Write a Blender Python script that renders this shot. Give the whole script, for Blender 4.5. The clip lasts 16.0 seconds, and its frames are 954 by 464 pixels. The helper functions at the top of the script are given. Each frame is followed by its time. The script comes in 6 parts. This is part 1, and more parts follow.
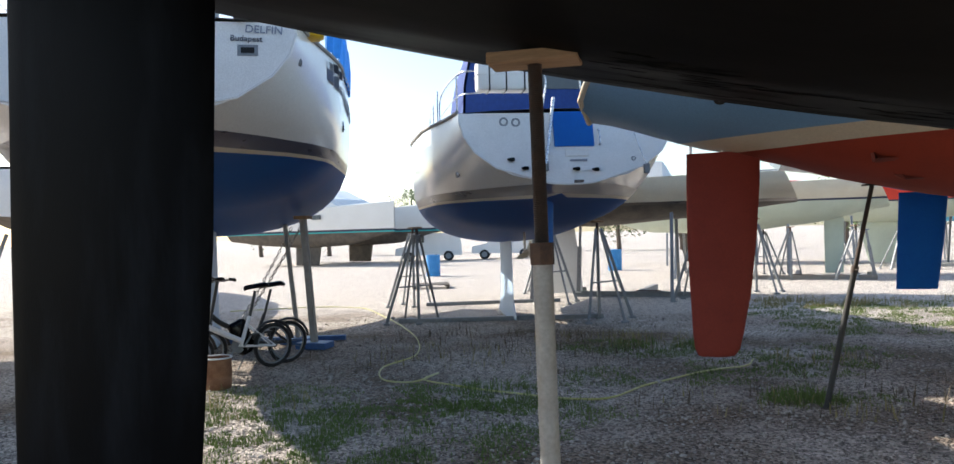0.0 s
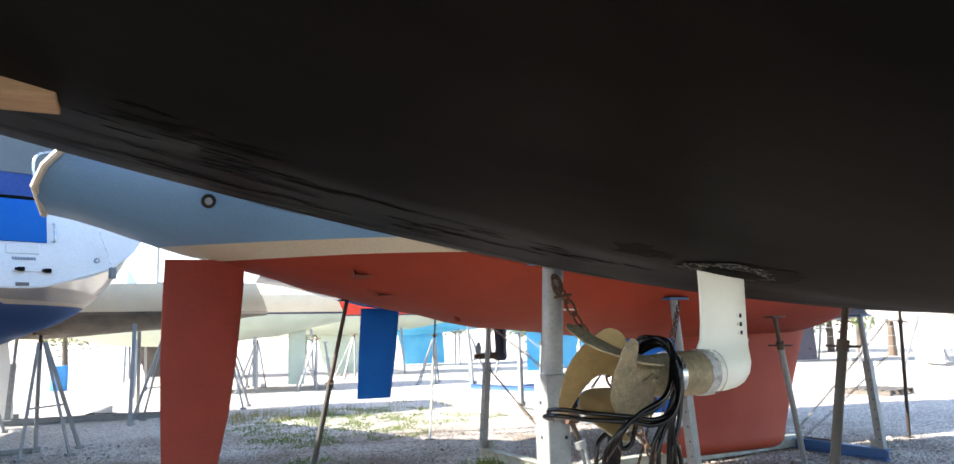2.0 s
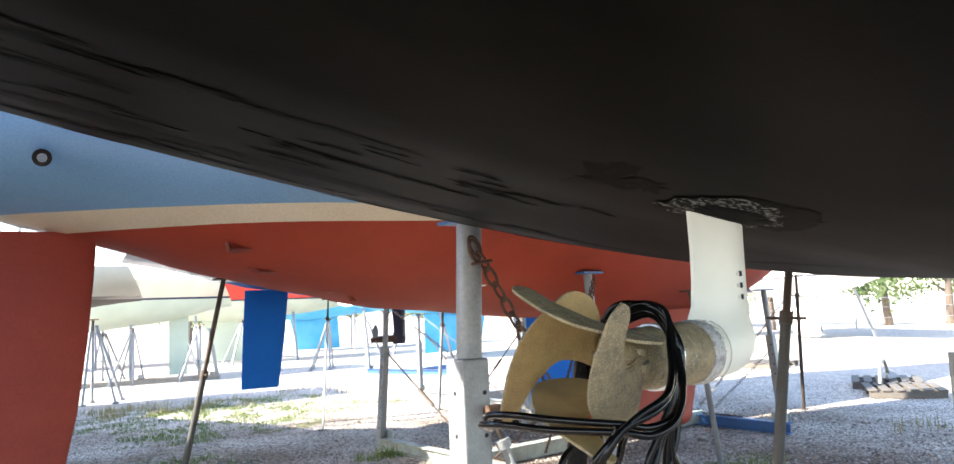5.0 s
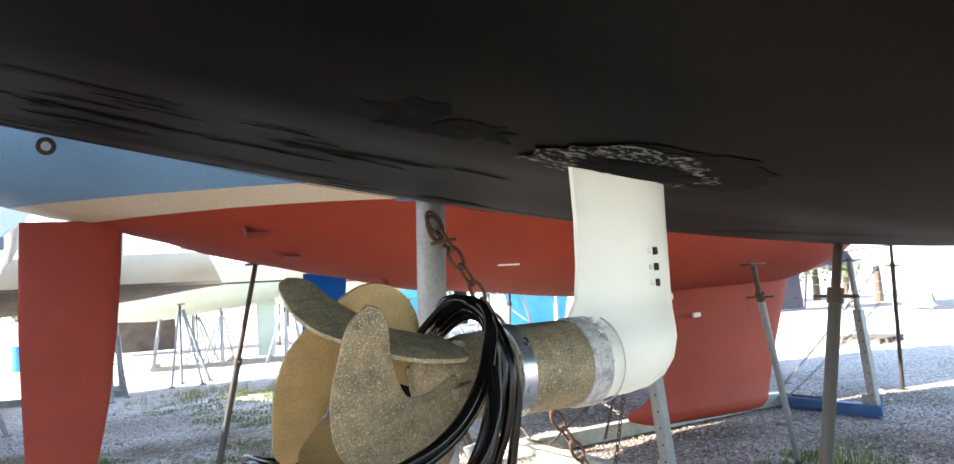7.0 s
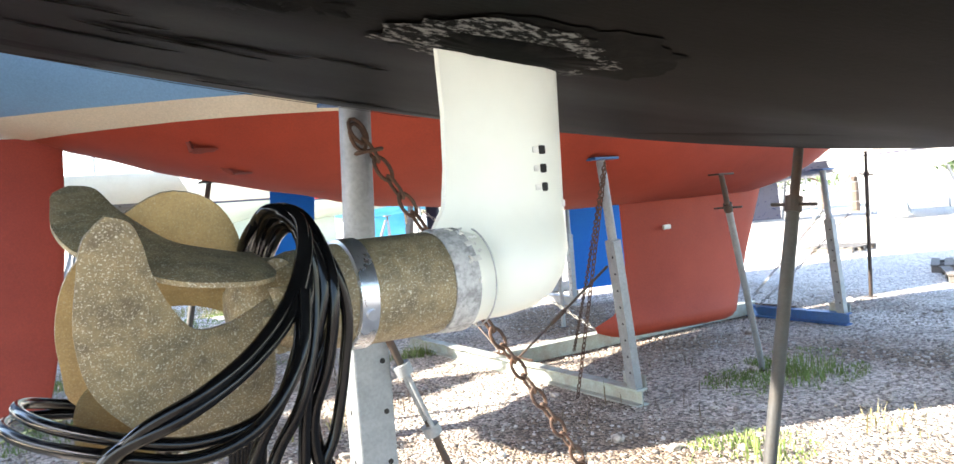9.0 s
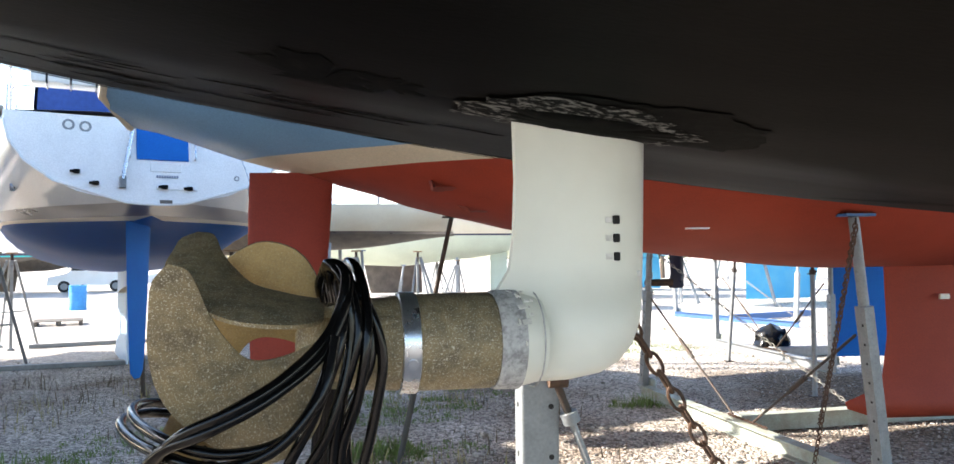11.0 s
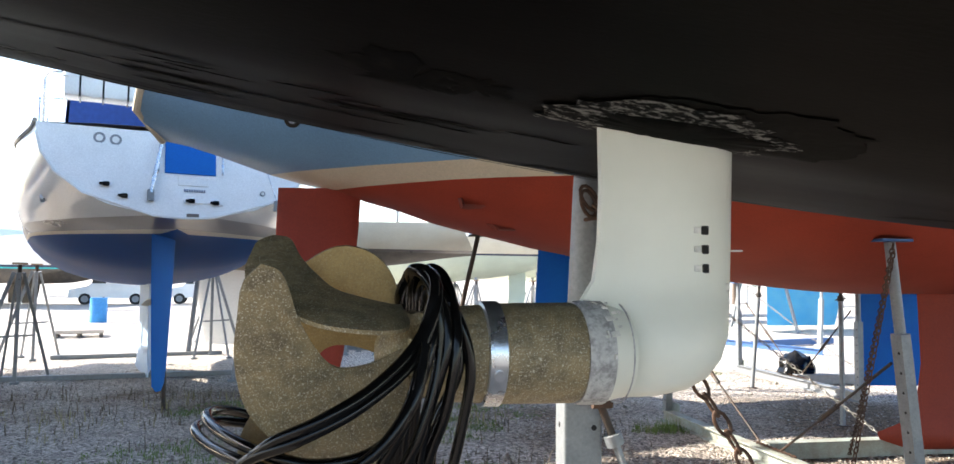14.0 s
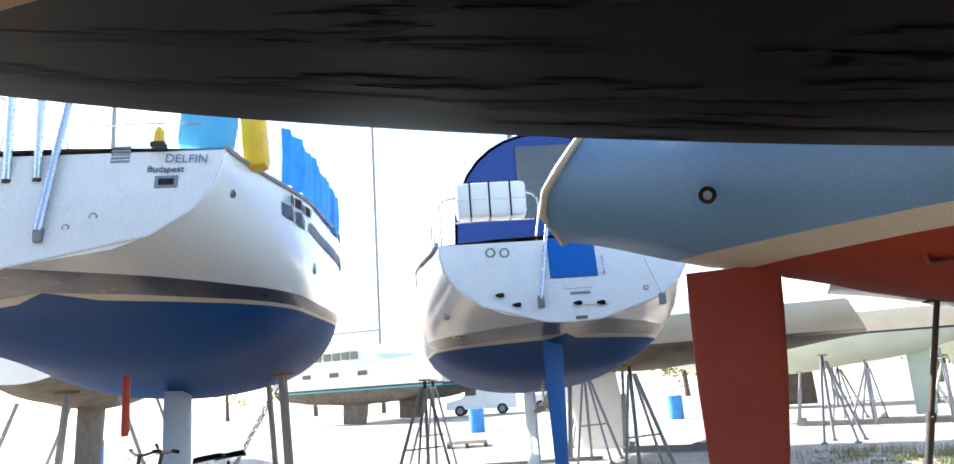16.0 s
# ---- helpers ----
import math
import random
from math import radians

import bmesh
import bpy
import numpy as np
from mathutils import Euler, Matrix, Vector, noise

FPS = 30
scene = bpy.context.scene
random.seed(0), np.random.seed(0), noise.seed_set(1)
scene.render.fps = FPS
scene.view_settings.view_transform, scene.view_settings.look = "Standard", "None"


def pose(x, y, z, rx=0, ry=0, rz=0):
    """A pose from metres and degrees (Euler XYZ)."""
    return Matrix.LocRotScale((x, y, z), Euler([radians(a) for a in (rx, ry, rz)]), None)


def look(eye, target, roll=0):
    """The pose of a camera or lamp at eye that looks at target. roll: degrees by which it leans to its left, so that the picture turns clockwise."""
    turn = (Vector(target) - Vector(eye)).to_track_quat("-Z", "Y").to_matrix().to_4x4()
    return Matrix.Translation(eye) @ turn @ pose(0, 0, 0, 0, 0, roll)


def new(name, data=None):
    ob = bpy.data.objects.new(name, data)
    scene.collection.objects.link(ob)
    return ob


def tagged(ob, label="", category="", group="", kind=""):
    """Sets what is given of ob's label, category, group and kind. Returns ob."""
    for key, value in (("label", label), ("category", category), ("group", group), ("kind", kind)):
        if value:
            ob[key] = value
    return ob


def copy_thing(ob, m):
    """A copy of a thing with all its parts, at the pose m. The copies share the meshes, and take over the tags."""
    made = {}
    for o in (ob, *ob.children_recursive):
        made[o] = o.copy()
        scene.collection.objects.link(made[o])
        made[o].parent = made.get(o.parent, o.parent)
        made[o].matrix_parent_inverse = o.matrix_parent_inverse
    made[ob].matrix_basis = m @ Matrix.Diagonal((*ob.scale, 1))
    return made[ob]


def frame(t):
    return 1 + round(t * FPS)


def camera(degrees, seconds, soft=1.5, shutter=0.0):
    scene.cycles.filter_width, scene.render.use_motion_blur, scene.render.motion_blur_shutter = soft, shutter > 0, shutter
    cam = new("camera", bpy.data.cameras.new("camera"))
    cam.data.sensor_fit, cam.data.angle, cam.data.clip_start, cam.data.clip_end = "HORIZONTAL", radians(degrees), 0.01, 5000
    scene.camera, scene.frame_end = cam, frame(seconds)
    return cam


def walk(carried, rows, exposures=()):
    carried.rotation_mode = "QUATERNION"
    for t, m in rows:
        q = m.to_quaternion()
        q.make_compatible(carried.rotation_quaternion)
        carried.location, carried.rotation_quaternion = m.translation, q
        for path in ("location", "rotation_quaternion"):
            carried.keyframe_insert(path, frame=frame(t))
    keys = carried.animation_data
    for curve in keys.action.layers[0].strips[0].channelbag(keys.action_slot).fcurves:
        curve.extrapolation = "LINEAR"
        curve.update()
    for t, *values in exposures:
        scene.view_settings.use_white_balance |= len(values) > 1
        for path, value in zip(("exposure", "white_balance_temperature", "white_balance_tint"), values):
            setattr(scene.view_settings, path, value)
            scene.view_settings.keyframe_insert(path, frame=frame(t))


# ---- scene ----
cam = camera(65.4, 16.0)
PATH = [
    (0, (-1.434, -2.177, 1.722), (-1.918, -0.236, 1.725), -1.6),
    (0.3, (-1.387, -2.145, 1.706), (-1.700, -0.175, 1.829), -1.3),
    (0.5, (-1.355, -2.14, 1.709), (-1.586, -0.156, 1.812), -1.6),
    (1, (-1.376, -1.969, 1.716), (-1.278, 0.02, 1.903), -1.8),
    (1.5, (-1.467, -1.736, 1.75), (-0.781, 0.114, 2.076), -2.6),
    (2, (-1.529, -1.675, 1.742), (-0.667, 0.111, 2.006), -1.5),
    (2.5, (-1.536, -1.664, 1.733), (-0.6, 0.091, 1.942), -1.6),
    (3, (-1.494, -1.594, 1.734), (-0.422, 0.08, 1.955), -0.0),
    (3.2, (-1.473, -1.553, 1.731), (-0.397, 0.118, 1.951), -0.4),
    (5.3, (-1.1, -0.993, 1.713), (-0.002, 0.666, 1.92), -2.9),
    (5.5, (-0.977, -0.977, 1.718), (0.05, 0.728, 1.913), -3.1),
    (6, (-0.818, -0.935, 1.71), (0.207, 0.778, 1.835), -2.0),
    (6.5, (-0.765, -0.914, 1.711), (0.286, 0.784, 1.831), -3.7),
    (7, (-0.636, -0.931, 1.72), (0.257, 0.852, 1.881), -3.7),
    (7.5, (-0.522, -0.944, 1.724), (0.251, 0.895, 1.877), -3.4),
    (8, (-0.447, -0.924, 1.717), (0.262, 0.94, 1.86), -5.6),
    (8.5, (-0.446, -0.885, 1.707), (0.428, 0.913, 1.753), -4.9),
    (9, (-0.406, -0.85, 1.697), (0.514, 0.925, 1.63), -4.6),
    (9.5, (-0.286, -0.87, 1.717), (0.251, 1.056, 1.762), -2.9),
    (9.7, (-0.238, -0.898, 1.72), (0.177, 1.058, 1.759), -1.1),
    (11.8, (-0.182, -0.984, 1.709), (0.039, 1.002, 1.791), -0.8),
    (12, (-0.185, -0.983, 1.706), (0.013, 1.006, 1.763), -0.8),
    (12.5, (-0.195, -0.972, 1.698), (-0.041, 1.022, 1.696), -0.5),
    (13, (-0.201, -0.967, 1.696), (-0.07, 1.029, 1.672), -0.2),
    (13.5, (-0.209, -0.945, 1.698), (-0.098, 1.052, 1.68), -1.0),
    (14, (-0.267, -0.935, 1.701), (-0.04, 1.049, 1.826), 0.6),
    (14.5, (-0.419, -0.88, 1.717), (-0.296, 1.106, 1.919), 0.3),
    (15, (-0.619, -0.815, 1.728), (-0.704, 1.13, 2.186), -1.5),
    (15.5, (-0.736, -0.694, 1.711), (-1.223, 1.204, 2.111), -4.0),
    (16, (-0.898, -0.581, 1.686), (-1.518, 1.277, 2.094), -3.8),
]
walk(cam, [(t, look(eye, target, roll)) for t, eye, target, roll in PATH],
     ((0.0, 0.87), (0.5, 0.97), (1.0, 1.08), (1.5, 1.65), (3.0, 2.3), (5.5, 2.4), (7.0, 2.55), (8.5, 2.9), (9.0, 2.85), (9.7, 2.5), (12.0, 1.93), (14.0, 1.8), (14.6, 1.78), (15.5, 1.43), (16.0, 1.8)))

# ---- world and light ----
SUN_AZ, SUN_EL = 164.0, 33.0   # degrees from +x towards +y
world = bpy.data.worlds.new("sky")
scene.world = world
world.use_nodes = True
wn = world.node_tree
sky = wn.nodes.new("ShaderNodeTexSky")
sky.sky_type = "NISHITA"
sky.sun_disc = False
sky.sun_elevation = radians(SUN_EL)
sky.sun_rotation = radians(90 - SUN_AZ)
sky.dust_density = 1.0
wn.links.new(sky.outputs[0], wn.nodes["Background"].inputs[0])
wn.nodes["Background"].inputs[1].default_value = 0.15
sun = new("sun", bpy.data.lights.new("sun", "SUN"))
sun.data.energy = 5.0
sun.data.angle = radians(0.6)
sun.data.color = (1.0, 0.93, 0.82)
sun.matrix_world = look((math.cos(radians(SUN_AZ)) * 60, math.sin(radians(SUN_AZ)) * 60, math.tan(radians(SUN_EL)) * 60), (0, 0, 0))


# ---- materials ----
def material(name, col, rough=0.6, metal=0.0, spec=0.5, col2=None, scale=6.0, mix=0.5, bump=0.0, bscale=80.0, detail=6.0, stretch=None, coat=0.0, random_tint=0.0, lo=0.35, hi=0.65):
    """A surface with broad patches of a second colour, fine grain and relief."""
    m = bpy.data.materials.new(name)
    m.use_nodes = True
    n, l = m.node_tree.nodes, m.node_tree.links
    b = n["Principled BSDF"]
    b.inputs["Roughness"].default_value = rough
    b.inputs["Metallic"].default_value = metal
    b.inputs["Specular IOR Level"].default_value = spec
    b.inputs["Coat Weight"].default_value = coat
    c1 = (*col, 1)
    c2 = (*(col2 or tuple(c * 0.75 for c in col)), 1)
    tc = n.new("ShaderNodeTexCoord")
    src = tc.outputs["Object"]
    if stretch:
        mp = n.new("ShaderNodeMapping")
        mp.inputs["Scale"].default_value = stretch
        l.new(src, mp.inputs[0])
        src = mp.outputs[0]
    t1 = n.new("ShaderNodeTexNoise")
    t1.inputs["Scale"].default_value = scale
    t1.inputs["Detail"].default_value = detail
    t1.inputs["Roughness"].default_value = 0.62
    l.new(src, t1.inputs["Vector"])
    mr = n.new("ShaderNodeMapRange")
    mr.inputs["From Min"].default_value, mr.inputs["From Max"].default_value = lo, hi
    mr.inputs["To Max"].default_value = mix
    l.new(t1.outputs[0], mr.inputs[0])
    mx = n.new("ShaderNodeMix")
    mx.data_type = "RGBA"
    mx.inputs[6].default_value, mx.inputs[7].default_value = c1, c2
    l.new(mr.outputs[0], mx.inputs[0])
    t2 = n.new("ShaderNodeTexNoise")
    t2.inputs["Scale"].default_value = bscale
    t2.inputs["Detail"].default_value = 4
    l.new(src, t2.inputs["Vector"])
    hs = n.new("ShaderNodeHueSaturation")
    mv = n.new("ShaderNodeMapRange")
    mv.inputs["From Min"].default_value, mv.inputs["From Max"].default_value = 0.3, 0.7
    mv.inputs["To Min"].default_value, mv.inputs["To Max"].default_value = 0.9, 1.1
    l.new(t2.outputs[0], mv.inputs[0])
    l.new(mx.outputs[2], hs.inputs["Color"])
    if random_tint:
        oi = n.new("ShaderNodeObjectInfo")
        mo = n.new("ShaderNodeMapRange")
        mo.inputs["To Min"].default_value, mo.inputs["To Max"].default_value = 1 - random_tint, 1 + random_tint
        l.new(oi.outputs["Random"], mo.inputs[0])
        mu = n.new("ShaderNodeMath")
        mu.operation = "MULTIPLY"
        l.new(mv.outputs[0], mu.inputs[0])
        l.new(mo.outputs[0], mu.inputs[1])
        l.new(mu.outputs[0], hs.inputs["Value"])
    else:
        l.new(mv.outputs[0], hs.inputs["Value"])
    l.new(hs.outputs[0], b.inputs["Base Color"])
    rr = n.new("ShaderNodeMapRange")
    rr.inputs["To Min"].default_value, rr.inputs["To Max"].default_value = max(0.02, rough - 0.1), min(1, rough + 0.1)
    l.new(t1.outputs[0], rr.inputs[0])
    l.new(rr.outputs[0], b.inputs["Roughness"])
    if bump:
        bp = n.new("ShaderNodeBump")
        bp.inputs["Strength"].default_value = 0.6
        bp.inputs["Distance"].default_value = bump
        l.new(t2.outputs[0], bp.inputs["Height"])
        l.new(bp.outputs[0], b.inputs["Normal"])
    return m


M = {}
M["black_paint"] = material("black_antifouling", (0.0040, 0.0036, 0.0032), 0.55, spec=0.035, col2=(0.0013, 0.0012, 0.0010), scale=1.6, mix=0.9, bump=0.0005, bscale=120, stretch=(0.5, 1.6, 1.6))
M["rudder_black"] = material("streaked_black_antifouling", (0.0018, 0.0022, 0.0030), 0.5, spec=0.05, col2=(0.010, 0.012, 0.0155), scale=2.4, mix=1.0, bump=0.0008, bscale=70, stretch=(2.2, 2.2, 0.45), lo=0.50, hi=0.78)
M["red_paint"] = material("red_antifouling", (0.32, 0.037, 0.011), 0.7, col2=(0.24, 0.028, 0.010), scale=1.2, mix=0.8, bump=0.0006, bscale=90)
M["rudder_red"] = material("rudder_red", (0.25, 0.028, 0.013), 0.7, col2=(0.19, 0.022, 0.012), scale=2.0, bump=0.0006)
M["blue_side"] = material("faded_blue_gelcoat", (0.14, 0.27, 0.43), 0.35, col2=(0.19, 0.33, 0.48), scale=0.8, bump=0.0002)
M["cream"] = material("cream_gelcoat", (0.62, 0.55, 0.42), 0.4, col2=(0.52, 0.42, 0.29), scale=1.5)
M["gelcoat"] = material("white_gelcoat", (0.78, 0.77, 0.74), 0.22, col2=(0.70, 0.68, 0.63), scale=0.7, coat=0.3)
M["blue_paint"] = material("blue_antifouling", (0.003, 0.068, 0.25), 0.6, col2=(0.006, 0.085, 0.28), scale=1.3, mix=0.8, bump=0.0006, spec=0.15)
M["bright_blue"] = material("bright_blue_paint", (0.005, 0.110, 0.43), 0.65, col2=(0.012, 0.15, 0.46), scale=2, bump=0.0005, spec=0.2)
M["pale_blue"] = material("pale_blue_paint", (0.33, 0.45, 0.62), 0.6, col2=(0.42, 0.52, 0.66), scale=2)
M["navy"] = material("navy_stripe", (0.02, 0.025, 0.06), 0.3)
M["brown_stripe"] = material("dark_stripe", (0.06, 0.05, 0.05), 0.3, col2=(0.35, 0.25, 0.15), scale=0.5, mix=0.5)
M["leg_paint"] = material("off_white_paint", (0.66, 0.67, 0.60), 0.42, col2=(0.60, 0.60, 0.53), scale=4, mix=0.35, bscale=5)
M["galv"] = material("galvanised_steel", (0.27, 0.285, 0.30), 0.58, metal=0.5, col2=(0.19, 0.20, 0.21), scale=14, bump=0.0004)
M["old_galv"] = material("weathered_galvanised_steel", (0.36, 0.35, 0.33), 0.65, metal=0.5, col2=(0.25, 0.21, 0.17), scale=9, bump=0.0006)
M["dark_steel"] = material("dark_steel", (0.05, 0.045, 0.04), 0.6, metal=0.5, col2=(0.10, 0.05, 0.03), scale=12, bump=0.0005)
M["rust"] = material("rusty_steel", (0.105, 0.056, 0.034), 0.85, metal=0.15, col2=(0.055, 0.036, 0.028), scale=30, mix=0.9, bump=0.001, bscale=200)


def bronze(name, col, stain, speck, amount, scale):
    """Bronze after a season afloat: broad stains, and hard pale lime specks of two sizes."""
    m = material(name, col, 0.62, metal=0.25, col2=stain, scale=scale, mix=0.8, bump=0.0010, bscale=330, detail=9, lo=0.40, hi=0.66)
    n, l = m.node_tree.nodes, m.node_tree.links
    b = n["Principled BSDF"]
    src = b.inputs["Base Color"].links[0].from_socket
    tc = n.new("ShaderNodeTexCoord")
    total = None
    for sc, lo in ((260, 0.62), (620, 0.565)):
        t = n.new("ShaderNodeTexNoise")
        t.inputs["Scale"].default_value = sc
        t.inputs["Detail"].default_value = 3
        l.new(tc.outputs["Object"], t.inputs["Vector"])
        r = n.new("ShaderNodeMapRange")
        r.inputs["From Min"].default_value, r.inputs["From Max"].default_value = lo, lo + 0.12
        r.inputs["To Max"].default_value = amount
        l.new(t.outputs[0], r.inputs[0])
        if total is None:
            total = r.outputs[0]
        else:
            mx = n.new("ShaderNodeMath")
            mx.operation = "MAXIMUM"
            l.new(total, mx.inputs[0])
            l.new(r.outputs[0], mx.inputs[1])
            total = mx.outputs[0]
    mix = n.new("ShaderNodeMix")
    mix.data_type = "RGBA"
    mix.inputs[7].default_value = (*speck, 1)
    l.new(total, mix.inputs[0])
    l.new(src, mix.inputs[6])
    l.new(mix.outputs[2], b.inputs["Base Color"])
    return m


M["bronze"] = bronze("weathered_bronze", (0.245, 0.193, 0.105), (0.105, 0.086, 0.056), (0.56, 0.53, 0.43), 0.8, 40)
# more golden, less specked tone for the inner blade faces
M["inner_bronze"] = bronze("golden_bronze", (0.36, 0.25, 0.105), (0.25, 0.17, 0.07), (0.5, 0.44, 0.30), 0.35, 18)
M["dark_pipe"] = material("dull_grey_steel", (0.045, 0.045, 0.044), 0.65, metal=0.2, col2=(0.05, 0.042, 0.034), scale=12, mix=0.7, bump=0.0006)
M["rubber"] = material("black_rubber", (0.003, 0.003, 0.0033), 0.15, col2=(0.004, 0.004, 0.004), spec=0.24)
M["wood"] = material("raw_timber", (0.27, 0.17, 0.095), 0.85, col2=(0.14, 0.09, 0.05), scale=6, stretch=(1, 8, 8), bump=0.001, bscale=30)
M["grey_wood"] = material("silvered_timber", (0.13, 0.115, 0.10), 0.9, col2=(0.075, 0.062, 0.05), scale=5, stretch=(1, 8, 8), bump=0.001, bscale=30)
M["blue_steel"] = material("blue_painted_steel", (0.03, 0.11, 0.30), 0.5, col2=(0.05, 0.09, 0.18), scale=8, bump=0.0004)
M["tarp"] = material("blue_tarpaulin", (0.03, 0.22, 0.55), 0.55, col2=(0.05, 0.3, 0.6), scale=2, bump=0.004, bscale=12)
M["navy_canvas"] = material("navy_canvas", (0.012, 0.045, 0.20), 0.85, col2=(0.02, 0.06, 0.24), scale=4, bump=0.002, bscale=20)
M["yellow"] = material("yellow_plastic", (0.85, 0.50, 0.02), 0.45)
M["glass"] = material("dark_glass", (0.03, 0.04, 0.05), 0.08, spec=0.8)
M["white_plastic"] = material("white_plastic", (0.8, 0.8, 0.78), 0.35, col2=(0.7, 0.7, 0.68), scale=3)
M["grey_hull"] = material("grey_brown_bottom", (0.13, 0.105, 0.08), 0.8, col2=(0.07, 0.06, 0.05), scale=2.5, mix=0.9, bump=0.001)
M["pale_green"] = material("pale_green_bottom", (0.52, 0.58, 0.47), 0.7, col2=(0.42, 0.47, 0.38), scale=1.5)
M["teal_paint"] = material("teal_paint", (0.03, 0.33, 0.38), 0.6)


# ---- mesh helpers ----
def part(name, bm, mat, parent=None, label="", smooth=False):
    me = bpy.data.meshes.new(name)
    bmesh.ops.recalc_face_normals(bm, faces=bm.faces)
    if smooth:
        for f in bm.faces:
            f.smooth = True
    bm.to_mesh(me)
    bm.free()
    mats = mat if isinstance(mat, (list, tuple)) else [mat]
    for m in mats:
        me.materials.append(m)
    if smooth:
        me.set_sharp_from_angle(angle=radians(40))
    ob = new(name, me)
    if parent:
        ob.parent = parent
    if label:
        ob["label"] = label
    return ob


def thing(name, m=None, label="", category="", group="", kind=""):
    ob = new(name)
    ob.empty_display_size = 0.2
    if m is not None:
        ob.matrix_world = m
    return tagged(ob, label, category, group, kind)


def frame_of(d):
    d = Vector(d).normalized()
    a = Vector((0, 0, 1)) if abs(d.z) < 0.95 else Vector((1, 0, 0))
    u = d.cross(a).normalized()
    return u, d.cross(u).normalized()


def tube(bm, pts, r, segs=10, caps=True, radii=None):
    """A round bar along a polyline."""
    pts = [Vector(p) for p in pts]
    rings = []
    u = None
    for i, p in enumerate(pts):
        d = (pts[min(i + 1, len(pts) - 1)] - pts[max(i - 1, 0)]).normalized()
        if u is None:
            u, w = frame_of(d)
        else:
            u = (u - d * u.dot(d)).normalized()
            w = d.cross(u)
        rr = radii[i] if radii else r
        rings.append([bm.verts.new(p + u * (rr * math.cos(2 * math.pi * k / segs)) + w * (rr * math.sin(2 * math.pi * k / segs))) for k in range(segs)])
    for a, b in zip(rings, rings[1:]):
        for k in range(segs):
            bm.faces.new((a[k], a[(k + 1) % segs], b[(k + 1) % segs], b[k]))
    if caps:
        bm.faces.new(rings[0][::-1])
        bm.faces.new(rings[-1])
    return bm


def box(bm, c, s, m=None, bevel=0.0):
    """A box of size s round c, with its edges taken off, turned by m."""
    r = bmesh.ops.create_cube(bm, size=1.0)
    vs = r["verts"]
    for v in vs:
        v.co = Vector((v.co.x * s[0], v.co.y * s[1], v.co.z * s[2])) + Vector(c)
    if bevel:
        es = list({e for v in vs for e in v.link_edges})
        out = bmesh.ops.bevel(bm, geom=es, offset=bevel, segments=2, affect="EDGES", profile=0.5)
        vs = list({v for f in out["faces"] for v in f.verts} | {v for v in vs if v.is_valid})
    if m is not None:
        bmesh.ops.transform(bm, matrix=m, verts=vs)
    return bm


def beam(bm, p0, p1, w, h, bevel=0.004, up=(0, 0, 1)):
    """A rectangular bar from p0 to p1, w wide and h high."""
    p0, p1 = Vector(p0), Vector(p1)
    d = p1 - p0
    x = d.normalized()
    u = Vector(up)
    if abs(x.dot(u)) > 0.95:
        u = Vector((1, 0, 0))
    y = u.cross(x).normalized()
    z = x.cross(y)
    m = Matrix((x, y, z)).transposed().to_4x4()
    m.translation = (p0 + p1) / 2
    return box(bm, (0, 0, 0), (d.length, w, h), m, bevel)


def loft(bm, rings, close_u=False, cap0=False, cap1=False, mat=0):
    grid = [[bm.verts.new(p) for p in r] for r in rings]
    n = len(grid[0])
    for a, b in zip(grid, grid[1:]):
        for k in range(n if close_u else n - 1):
            q = (a[k], a[(k + 1) % n], b[(k + 1) % n], b[k])
            try:
                f = bm.faces.new(q)
                f.material_index = mat
            except ValueError:
                pass
    if cap0:
        bm.faces.new(grid[0][::-1]).material_index = mat
    if cap1:
        bm.faces.new(grid[-1]).material_index = mat
    return grid


def foil(chord, thick, n=10):
    """Half-offsets of a streamlined section, nose at 0."""
    out = []
    for i in range(n + 1):
        s = 0.5 * (1 - math.cos(math.pi * i / n))
        y = 5 * thick * chord * (0.2969 * math.sqrt(s) - 0.126 * s - 0.3516 * s * s + 0.2843 * s ** 3 - 0.1015 * s ** 4)
        out.append((s * chord, max(y, 0.003)))
    return out


def blade_foil(name, sections, mat, parent, label=""):
    """An upright fin: rows of z, nose x, chord, thickness ratio, aft from the nose (towards -x)."""
    bm = bmesh.new()
    rings = []
    for z, x, chord, th in sections:
        h = foil(chord, th)
        rings.append([Vector((x - a, b, z)) for a, b in h] + [Vector((x - a, -b, z)) for a, b in reversed(h[1:-1])])
    loft(bm, rings, True, True, True)
    return part(name, bm, mat, parent, label, True)


def at_heading(x, y, deg, z=0.0):
    return pose(x, y, z, 0, 0, deg)


def interp(tab, x):
    for (a, va), (b, vb) in zip(tab, tab[1:]):
        if x <= b:
            s = (x - a) / (b - a)
            s = s * s * (3 - 2 * s) * 0.5 + s * 0.5
            return va + (vb - va) * s
    return tab[-1][1]


